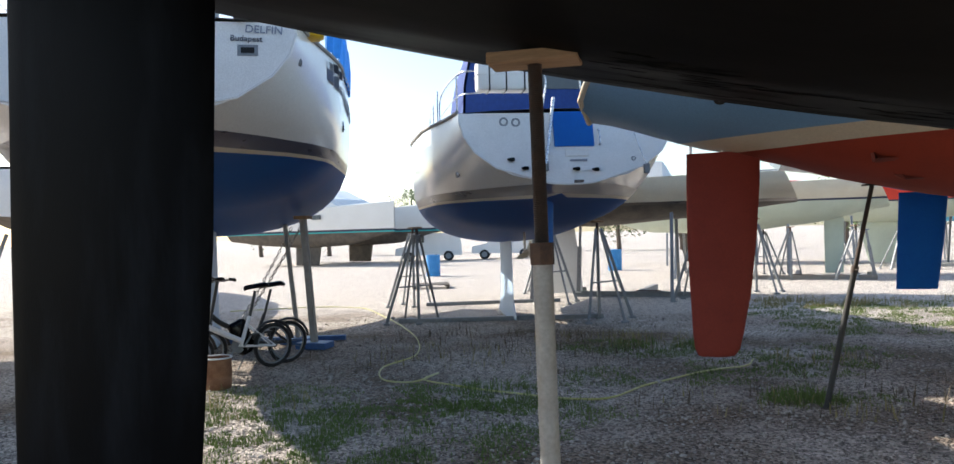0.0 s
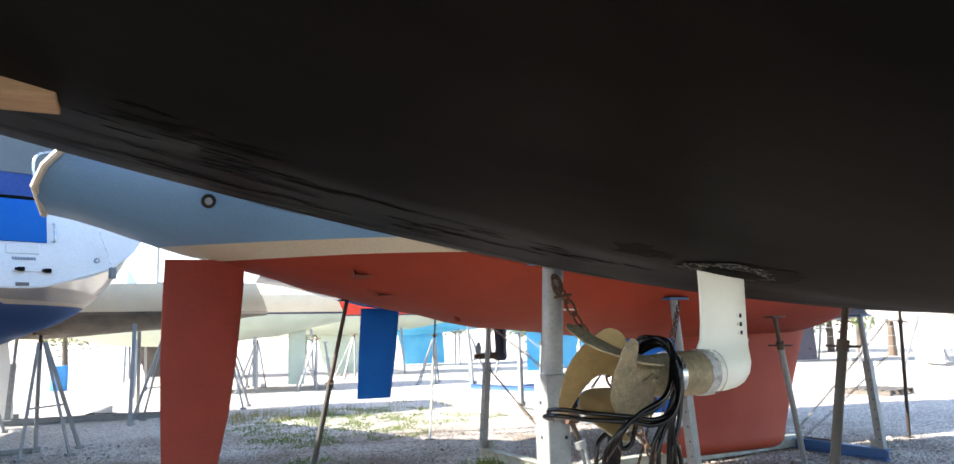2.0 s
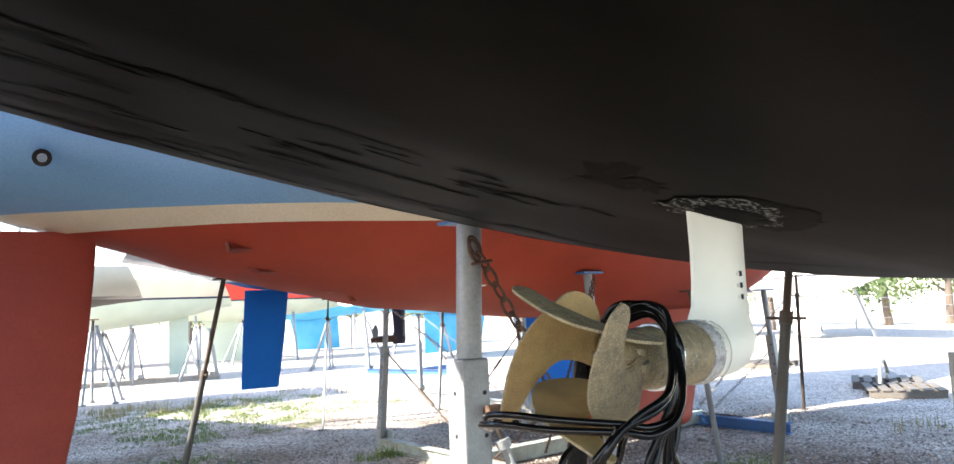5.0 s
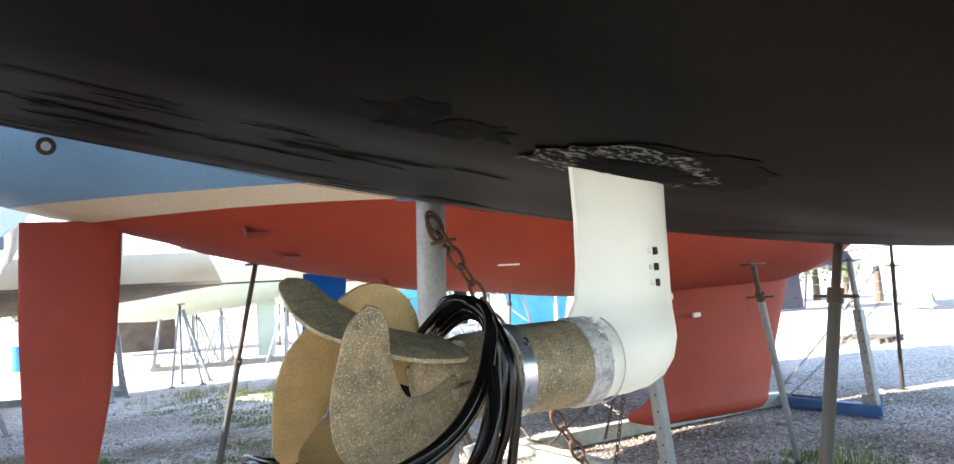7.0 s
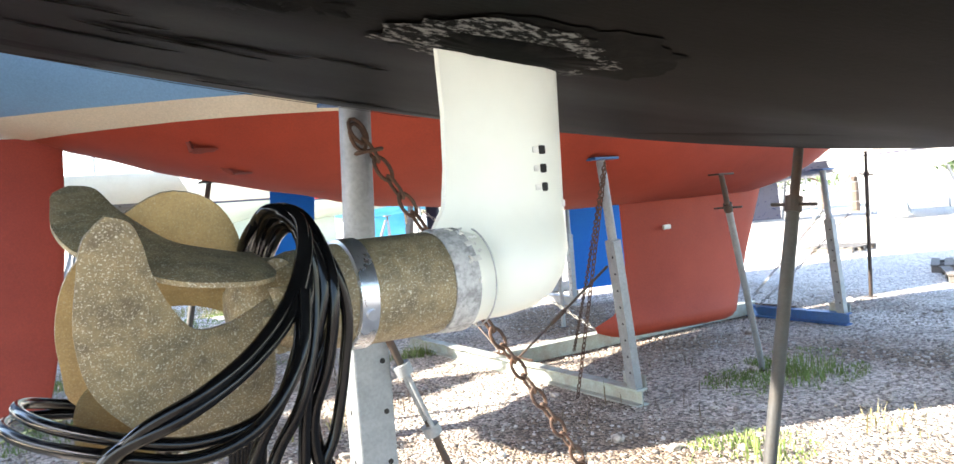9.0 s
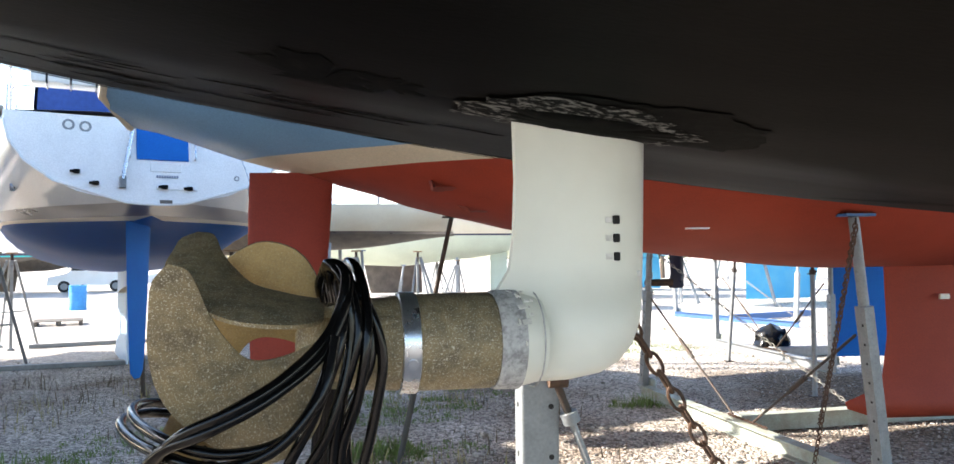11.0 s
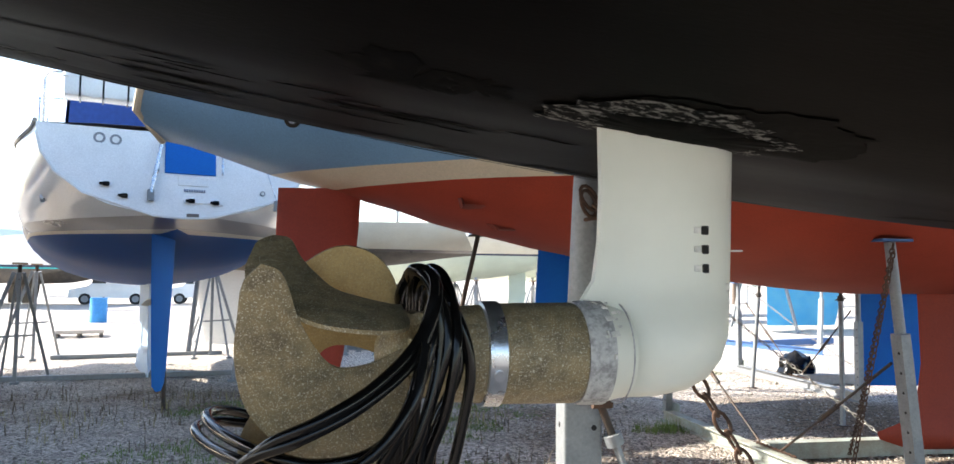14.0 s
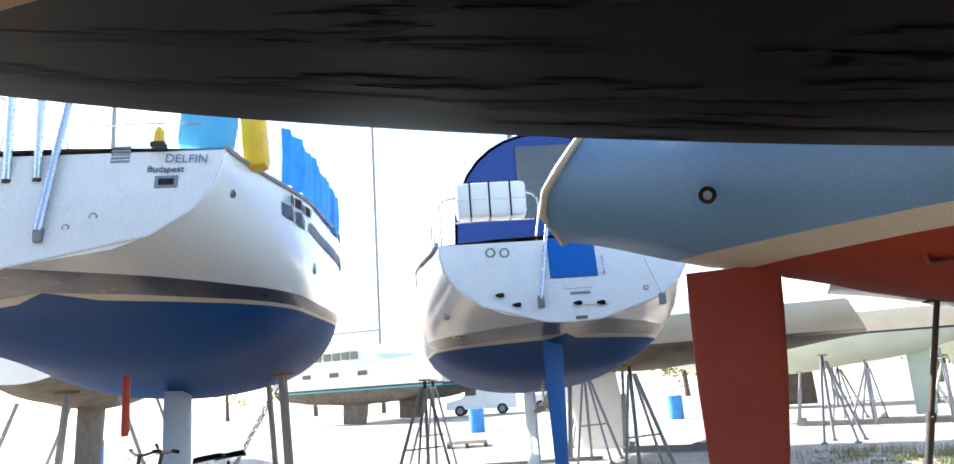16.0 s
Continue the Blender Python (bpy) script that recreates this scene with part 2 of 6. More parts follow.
def hull_rings(length, keel, sheer, beam_tab, bands, p=3.2, q=2.0, n=26, per=7, rake=0.0, p_mid=None, tuck=0.0):
    """Half sections, station by station, cut into bands between level heights. keel, sheer, beam_tab: rows of (x, value)."""
    out = [[] for _ in range(len(bands) + 1)]
    for i in range(n + 1):
        s = i / n
        x = length * (s - 0.12 * math.sin(2 * math.pi * s) / (2 * math.pi))
        zk, zs, b = interp(keel, x), interp(sheer, x), interp(beam_tab, x)

        pe = p if p_mid is None else p + (p_mid - p) * min(1, x / 1.6)

        def y_of(z):
            t = min(1, max(0, (z - zk) / (zs - zk)))
            return b * (1 - (1 - t) ** pe) ** (1 / q)
        lv = [zk] + [min(max(z, zk), zs) for z in bands] + [zs]
        for k in range(len(lv) - 1):
            ring = []
            for j in range(per + 1):
                f = j / per
                z = lv[k] + (lv[k + 1] - lv[k]) * (f * f if k == 0 else f)
                curl = tuck * max(0.0, 1 - (z - lv[0]) / 0.26) ** 2 * max(0.0, 1 - 9 * s)
                ring.append(Vector((x + curl + rake * (z - lv[0]) * (1 if i == 0 else max(0, 1 - 3 * s)), y_of(z), z)))
            out[k].append(ring)
    return out


def band_mesh(rings):
    bm = bmesh.new()
    loft(bm, rings)
    loft(bm, [[Vector((v.x, -v.y, v.z)) for v in r] for r in rings])
    bmesh.ops.remove_doubles(bm, verts=bm.verts, dist=0.0015)
    bmesh.ops.dissolve_degenerate(bm, dist=0.001, edges=bm.edges)
    return bm


def transom_mesh(all_rings):
    bm = bmesh.new()
    side = []
    for rings in all_rings:
        side += rings[0]
    left = [bm.verts.new(v) for v in side]
    right = [bm.verts.new((v.x, -v.y, v.z)) for v in side]
    for k in range(len(side) - 1):
        try:
            bm.faces.new((left[k], left[k + 1], right[k + 1], right[k]))
        except ValueError:
            pass
    bmesh.ops.remove_doubles(bm, verts=bm.verts, dist=0.0015)
    return bm


def deck_mesh(rings, camber=0.06):
    bm = bmesh.new()
    rows = []
    for r in rings:
        v = r[-1]
        rows.append([Vector((v.x, v.y * k, v.z + camber * (1 - k * k))) for k in (1, 0.6, 0.2, -0.2, -0.6, -1)])
    loft(bm, rows)
    bmesh.ops.remove_doubles(bm, verts=bm.verts, dist=0.0015)
    return bm


# ---- ground ----
def ground_height(x, y):
    d = math.hypot(x, y)
    f = max(0.0, 1 - d / 40)
    return f * (0.03 * noise.noise((x * 0.35, y * 0.35, 0)) + 0.012 * noise.noise((x * 1.3, y * 1.3, 4)))


def build_ground():
    bm = bmesh.new()
    xs = [-900, -300, -120, -60, -40] + [-30 + 0.5 * i for i in range(121)] + [40, 60, 120, 300, 900]
    ys = [-900, -300, -120, -60, -30] + [-15 + 0.5 * i for i in range(111)] + [50, 70, 120, 300, 900]
    loft(bm, [[Vector((x, y, ground_height(x, y))) for y in ys] for x in xs])
    g = part("ground", bm, M["gravel"], smooth=True)
    return tagged(g, "pale gravel ground of a boatyard with dirt and stones", "ground", kind="structure")


# ---- special materials ----
def gravel_material():
    m = bpy.data.materials.new("gravel")
    m.use_nodes = True
    n, l = m.node_tree.nodes, m.node_tree.links
    b = n["Principled BSDF"]
    b.inputs["Roughness"].default_value = 0.92
    b.inputs["Specular IOR Level"].default_value = 0.25
    tc = n.new("ShaderNodeTexCoord")
    v = n.new("ShaderNodeTexVoronoi")
    v.inputs["Scale"].default_value = 42
    l.new(tc.outputs["Object"], v.inputs["Vector"])
    v2 = n.new("ShaderNodeTexVoronoi")
    v2.inputs["Scale"].default_value = 17
    l.new(tc.outputs["Object"], v2.inputs["Vector"])
    broad = n.new("ShaderNodeTexNoise")
    broad.inputs["Scale"].default_value = 0.45
    broad.inputs["Detail"].default_value = 8
    l.new(tc.outputs["Object"], broad.inputs["Vector"])
    ramp = n.new("ShaderNodeValToRGB")
    ramp.color_ramp.elements[0].position, ramp.color_ramp.elements[0].color = 0.38, (0.17, 0.128, 0.095, 1)
    ramp.color_ramp.elements[1].position, ramp.color_ramp.elements[1].color = 0.58, (0.38, 0.335, 0.295, 1)
    l.new(broad.outputs[0], ramp.inputs[0])
    # ground blends to a paler colour beyond the row of cradles, with a ragged border
    sep = n.new("ShaderNodeSeparateXYZ")
    l.new(tc.outputs["Object"], sep.inputs[0])
    yard = None
    for axis, lo, hi in (("Y", 9.5, 15.0), ("X", 6.5, 11.0)):
        shift = n.new("ShaderNodeMath")
        shift.operation = "MULTIPLY_ADD"
        shift.inputs[1].default_value = 7.0
        l.new(broad.outputs[0], shift.inputs[0])
        l.new(sep.outputs[axis], shift.inputs[2])
        mp = n.new("ShaderNodeMapRange")
        mp.inputs["From Min"].default_value, mp.inputs["From Max"].default_value = lo + 3.5, hi + 3.5
        l.new(shift.outputs[0], mp.inputs[0])
        if yard is None:
            yard = mp.outputs[0]
        else:
            mxm = n.new("ShaderNodeMath")
            mxm.operation = "MAXIMUM"
            l.new(yard, mxm.inputs[0])
            l.new(mp.outputs[0], mxm.inputs[1])
            yard = mxm.outputs[0]
    pale = n.new("ShaderNodeMix")
    pale.data_type = "RGBA"
    pale.inputs[7].default_value = (0.50, 0.455, 0.41, 1)
    l.new(yard, pale.inputs[0])
    l.new(ramp.outputs[0], pale.inputs[6])
    bw = n.new("ShaderNodeSeparateColor")
    l.new(v.outputs["Color"], bw.inputs[0])
    mr = n.new("ShaderNodeMapRange")
    mr.inputs["To Min"].default_value, mr.inputs["To Max"].default_value = 0.28, 1.75
    l.new(bw.outputs[0], mr.inputs[0])
    hs = n.new("ShaderNodeHueSaturation")
    l.new(pale.outputs[2], hs.inputs["Color"])
    l.new(mr.outputs[0], hs.inputs["Value"])
    l.new(hs.outputs[0], b.inputs["Base Color"])
    add = n.new("ShaderNodeMath")
    add.operation = "ADD"
    l.new(v.outputs["Distance"], add.inputs[0])
    l.new(v2.outputs["Distance"], add.inputs[1])
    bp = n.new("ShaderNodeBump")
    bp.inputs["Strength"].default_value = 0.9
    bp.inputs["Distance"].default_value = 0.026
    bp.invert = True
    l.new(add.outputs[0], bp.inputs["Height"])
    l.new(bp.outputs[0], b.inputs["Normal"])
    return m


M["gravel"] = gravel_material()
M["pebble"] = material("pebble", (0.46, 0.42, 0.37), 0.85, col2=(0.14, 0.115, 0.095), scale=16, mix=1.0, bump=0.001, lo=0.42, hi=0.58)
M["grass"] = material("grass", (0.115, 0.180, 0.034), 0.7, col2=(0.13, 0.17, 0.045), scale=3, mix=0.9)
M["dry_grass"] = material("dry_grass", (0.33, 0.27, 0.12), 0.8, col2=(0.22, 0.20, 0.08), scale=3, mix=0.9)
M["stalk"] = material("dead_stalk", (0.085, 0.065, 0.042), 0.9, col2=(0.15, 0.115, 0.07), scale=4, mix=0.9)
M["leaf"] = material("leaf", (0.055, 0.10, 0.03), 0.7, col2=(0.09, 0.12, 0.04), scale=1.5, mix=0.9)
M["bark"] = material("bark", (0.12, 0.09, 0.07), 0.9, bump=0.01, bscale=20)
M["hull_scar"] = material("scuffed_primer", (0.0015, 0.0015, 0.0015), 0.7, spec=0.05, col2=(0.17, 0.17, 0.16), scale=95, mix=1.0, bump=0.001, bscale=160, detail=14, stretch=(0.7, 1.3, 1), lo=0.49, hi=0.60)
M["scrape"] = material("worn_black_paint", (0.0009, 0.0009, 0.0009), 0.6, spec=0.03, col2=(0.0085, 0.0078, 0.0070), scale=26, mix=0.95, bump=0.0006, detail=10, lo=0.50, hi=0.66)
M["zinc"] = material("zinc_ring", (0.42, 0.425, 0.42), 0.8, metal=0.1, col2=(0.20, 0.20, 0.20), scale=70, mix=0.9, bump=0.0012, bscale=260, detail=10, lo=0.45, hi=0.62)
M["steel_band"] = material("stainless_band", (0.55, 0.58, 0.62), 0.28, metal=0.9, col2=(0.45, 0.47, 0.5), scale=20)
M["white_bleach"] = material("chipped_paint", (0.75, 0.74, 0.70), 0.6, col2=(0.45, 0.45, 0.42), scale=60, mix=0.9, bump=0.001)
M["red_stain"] = material("damp_red_paint", (0.16, 0.026, 0.014), 0.6, col2=(0.24, 0.035, 0.018), scale=8, mix=0.8)
M["hole"] = material("dark_hole", (0.008, 0.008, 0.008), 0.8)
M["yellow_hose"] = material("yellow_hose", (0.50, 0.46, 0.12), 0.5, col2=(0.6, 0.58, 0.35), scale=1.0, mix=0.9)
M["tyre"] = material("tyre_rubber", (0.015, 0.015, 0.015), 0.8)
M["bike_white"] = material("white_bike_paint", (0.8, 0.78, 0.78), 0.3)
M["bike_black"] = material("black_bike_paint", (0.02, 0.02, 0.022), 0.4)
M["bucket"] = material("rusty_tin", (0.30, 0.15, 0.08), 0.7, metal=0.3, col2=(0.18, 0.08, 0.04), scale=9, mix=0.9)
M["plaster"] = material("white_filler", (0.8, 0.79, 0.76), 0.8)
M["green_beam"] = material("pale_green_painted_steel", (0.36, 0.41, 0.38), 0.65, metal=0.2, col2=(0.24, 0.20, 0.15), scale=6, mix=0.7, bump=0.0006)
M["red_plastic"] = material("red_paint_gloss", (0.6, 0.04, 0.02), 0.4)
M["cyan_paint"] = material("cyan_antifouling", (0.06, 0.38, 0.66), 0.6, col2=(0.16, 0.5, 0.66), scale=1.5)
M["clear_vinyl"] = material("smoked_vinyl", (0.07, 0.085, 0.10), 0.2, col2=(0.10, 0.12, 0.13), scale=2, spec=0.3)
M["teal_line"] = material("teal_line", (0.02, 0.42, 0.42), 0.4)
M["ink"] = material("dark_lettering", (0.03, 0.035, 0.05), 0.5)
M["grey_ink"] = material("grey_lettering", (0.22, 0.25, 0.32), 0.4)

build_ground()


# ---- the black boat ----
def own_z(x, y):
    a = abs(y)
    # the bottom draws down to a blunt ridge on the centreline
    ridge = 0.024 * max(0.0, 1 - a / 0.6) ** 2
    return 1.9302 - ridge - 0.1521 * x + 0.0269 * x * x + 0.0014 * x ** 3 + 0.0213 * a + (0.0341 - 0.0031 * x) * a * a + 0.0246 * a ** 4


def own_beam(x):
    return interp(((-5.2, 1.55), (-3, 1.9), (0, 2.05), (3, 2.0), (5, 1.6), (7, 0.9), (8.2, 0.12)), x)


def hull_patch(name, cx, cy, lx, ly, mat, parent, turn=0.0, lift=0.004, seed=0, ragged=0.12, label=""):
    """A ragged flat patch that follows the bottom of the hull."""
    bm = bmesh.new()
    rows = []
    for r in range(6):
        row = []
        for k in range(64):
            a = 2 * math.pi * k / 64
            f = (r + 0.02) / 5 * (1 + ragged * noise.noise((math.cos(a) * 2.3 + seed, math.sin(a) * 2.3, seed * 1.7)) + 0.6 * ragged * noise.noise((math.cos(a) * 9 + seed, math.sin(a) * 9, 3.1)))
            u, w = lx * f * math.cos(a), ly * f * math.sin(a)
            x, y = cx + u * math.cos(turn) - w * math.sin(turn), cy + u * math.sin(turn) + w * math.cos(turn)
            row.append(Vector((x, y, own_z(x, y) - lift * (1 - (r / 5) ** 4 * 0.4))))
        rows.append(row)
    loft(bm, rows, True)
    return part(name, bm, mat, parent, label, True)


def build_own_boat():
    boat = thing("sailing_yacht", label="large sailing yacht with matt black antifouled bottom, propped ashore", category="boat")
    bm = bmesh.new()
    rows = []
    for i in range(81):
        x = -5.2 + 13.4 * i / 80
        B = own_beam(x)
        rise = 0 if x < 4 else 0.035 * (x - 4) ** 2
        half = [Vector((x, B * math.sin(k / 20 * math.pi / 2), own_z(x, B * math.sin(k / 20 * math.pi / 2)) + rise)) for k in range(21)]
        top = [Vector((x, B + 0.06 * k, half[-1].z + 0.3 * k)) for k in range(1, 5)]
        side = half + top
        rows.append([Vector((v.x, -v.y, v.z)) for v in reversed(side[1:])] + side)
    loft(bm, rows, False, True, True)
    part("hull_bottom", bm, M["black_paint"], boat, smooth=True)
    bm = bmesh.new()
    loft(bm, [[r[0] + Vector((0, 0, 0.002)), r[len(r) // 2] * 1.0 + Vector((0, 0, r[0].z - r[len(r) // 2].z + 0.08)), r[-1] + Vector((0, 0, 0.002))] for r in rows])
    part("deck", bm, M["gelcoat"], boat)
    blade_foil("rudder", [(0.45, -2.98, 0.45, 0.12), (0.52, -2.98, 0.62, 0.12), (0.9, -2.95, 0.75, 0.12), (1.7, -2.88, 0.82, 0.13), (2.46, -2.85, 0.84, 0.14), (2.85, -2.84, 0.85, 0.14)], M["rudder_black"], boat, "dark spade rudder")
    blade_foil("keel", [(0.02, 5.9, 1.7, 0.12), (0.4, 5.9, 1.7, 0.12), (1.70, 5.9, 1.7, 0.12)], M["black_paint"], boat, "black fin keel")
    hull_patch("worn_gasket", 0.12, -0.03, 0.19, 0.105, M["scrape"], boat, -0.18, 0.003, 1, 0.25, "bare black gasket round the saildrive")
    hull_patch("bare_patch", 0.075, -0.022, 0.155, 0.082, M["hull_scar"], boat, -0.10, 0.006, 4, 0.35, "scraped patch with pale primer")
    hull_patch("black_seal", 0.10, -0.03, 0.115, 0.040, M["scrape"], boat, -0.05, 0.009, 9, 0.3)
    # long worn bands along the turn of the bilge, and smaller rubbed places
    for i, (cx, cy, lx, ly) in enumerate(((-0.58, 0.70, 0.36, 0.060), (-1.02, 0.68, 0.30, 0.055), (-1.55, 0.31, 0.42, 0.045), (-1.46, 0.53, 0.22, 0.030), (-0.88, 0.88, 0.38, 0.030), (-1.95, 0.62, 0.40, 0.05), (-2.5, 0.55, 0.35, 0.06), (-0.25, -0.02, 0.075, 0.075), (-0.17, -0.04, 0.04, 0.03), (-0.74, 0.19, 0.15, 0.018), (-1.12, 0.20, 0.2, 0.025), (-1.14, 0.36, 0.13, 0.02), (-0.62, 0.43, 0.07, 0.025), (-1.40, -0.03, 0.16, 0.03), (1.0, 0.46, 0.20, 0.05), (0.95, -0.32, 0.20, 0.02), (1.7, 0.72, 0.4, 0.05), (0.4, 0.80, 0.4, 0.025), (2.4, 0.75, 0.4, 0.05))):
        turn = -0.9 if (cx, cy) == (1.0, 0.46) else 0.04 * (i % 3 - 1)
        hull_patch("scuff", cx, cy, lx, ly, M["scrape"], boat, turn, 0.0016, 7 + i * 3, 0.8)
    rs = random.Random(21)
    for cx, cy, sx, sy in ((-0.32, 0.28, 0.14, 0.06), (-0.5, 0.36, 0.16, 0.05), (-1.2, 0.22, 0.25, 0.05), (-1.4, 0.08, 0.2, 0.06), (-1.1, 0.55, 0.3, 0.04), (-0.6, 0.78, 0.3, 0.04), (-0.15, 1.02, 0.3, 0.03), (0.9, 1.2, 0.4, 0.03)):
        for k in range(7):
            lx = rs.uniform(0.03, 0.12)
            hull_patch("scuff", cx + rs.gauss(0, sx), cy + rs.gauss(0, sy), lx, lx * rs.uniform(0.1, 0.22), M["scrape"], boat, rs.uniform(-0.12, 0.12), rs.uniform(0.0026, 0.004), rs.randrange(90), 1.1)
    return boat


own = build_own_boat()


# ---- saildrive with folding propeller ----
def spline(pts, per=7):
    pts = [Vector(p) for p in pts]
    ext = [2 * pts[0] - pts[1]] + pts + [2 * pts[-1] - pts[-2]]
    out = []
    for a, b, c, d in zip(ext, ext[1:], ext[2:], ext[3:]):
        for k in range(per):
            t = k / per
            out.append(0.5 * (2 * b + (c - a) * t + (2 * a - 5 * b + 4 * c - d) * t * t + (3 * b - a - 3 * c + d) * t ** 3))
    return out + [pts[-1]]


AXIS = 1.608


# edges of a half-folded blade from root to tip: distance aft of the hinge, round the shaft, out from the shaft
BLADE_BACK = ((0.003, -0.029, 0.051), (0.006, -0.080, 0.038), (0.031, -0.119, 0.034), (0.074, -0.133, 0.037), (0.111, -0.118, 0.043), (0.148, -0.087, 0.059), (0.179, -0.046, 0.076), (0.190, 0.006, 0.099), (0.186, 0.056, 0.122), (0.181, 0.086, 0.137), (0.163, 0.105, 0.146))
BLADE_FRONT = ((0.010, 0.012, 0.055), (0.050, -0.004, 0.066), (0.086, -0.005, 0.077), (0.109, 0.018, 0.096), (0.127, 0.051, 0.117), (0.137, 0.082, 0.137), (0.146, 0.099, 0.144), (0.163, 0.105, 0.146))


def petal(phi, mats, parent):
    """A broad skewed folding blade, ruled between its two edges; phi: its place round the shaft, from the -y side upwards."""
    nu, nv = 36, 10

    def even(rows, n):
        pts = spline(rows, 8)
        run = [0.0]
        for p, q in zip(pts, pts[1:]):
            run.append(run[-1] + (q - p).length)
        out = []
        for k in range(n + 1):
            d = run[-1] * k / n
            i = max(j for j in range(len(pts) - 1) if run[j] <= d + 1e-9)
            out.append(pts[i].lerp(pts[i + 1], (d - run[i]) / max(1e-9, run[i + 1] - run[i])))
        return out
    back, front = even(BLADE_BACK, nu), even(BLADE_FRONT, nu)
    mid = [[p.lerp(q, j / nv) for j in range(nv + 1)] for p, q in zip(back, front)]

    def set_down(v):
        a, c, r = v
        return Vector((-0.250 - a, -(r * math.cos(phi) - c * math.sin(phi)), AXIS + r * math.sin(phi) + c * math.cos(phi)))
    bm = bmesh.new()
    sides = []
    for side in (1, -1):
        grid = []
        for i in range(nu + 1):
            row = []
            for j in range(nv + 1):
                du = mid[min(i + 1, nu)][j] - mid[max(i - 1, 0)][j]
                dv = mid[min(i, nu - 1)][min(j + 1, nv)] - mid[min(i, nu - 1)][max(j - 1, 0)]
                n = du.cross(dv).normalized()
                if n.z < 0:
                    n = -n
                v = j / nv
                th = 0.0024 + 0.0048 * (4 * v * (1 - v)) ** 0.6 * (1 - 0.5 * i / nu) * (1 - (i / nu) ** 5)
                row.append(bm.verts.new(set_down(mid[i][j] + n * (th * side))))
            grid.append(row)
        for i in range(nu):
            for j in range(nv):
                f = bm.faces.new((grid[i][j], grid[i + 1][j], grid[i + 1][j + 1], grid[i][j + 1]))
                f.material_index = 0 if side > 0 else 1
        sides.append(grid)
    p, q = sides
    for i in range(nu):
        for j in (0, nv):
            bm.faces.new((p[i][j], p[i + 1][j], q[i + 1][j], q[i][j]))
    for j in range(nv):
        for i in (0, nu):
            bm.faces.new((p[i][j], p[i][j + 1], q[i][j + 1], q[i][j]))
    bmesh.ops.remove_doubles(bm, verts=bm.verts, dist=0.0002)
    bl = part("blade", bm, mats, parent, "", True)
    # hinge knuckle at the root
    bm = bmesh.new()
    k0, k1 = (set_down((-0.012, -0.030, 0.034)), set_down((-0.012, 0.022, 0.034)))
    tube(bm, [k0, k1], 0.018, 18)
    beam(bm, set_down((-0.012, -0.006, 0.036)), set_down((0.022, -0.012, 0.053)), 0.040, 0.016, 0.004)
    part("hinge", bm, mats[0], bl, "", True)
    return bl


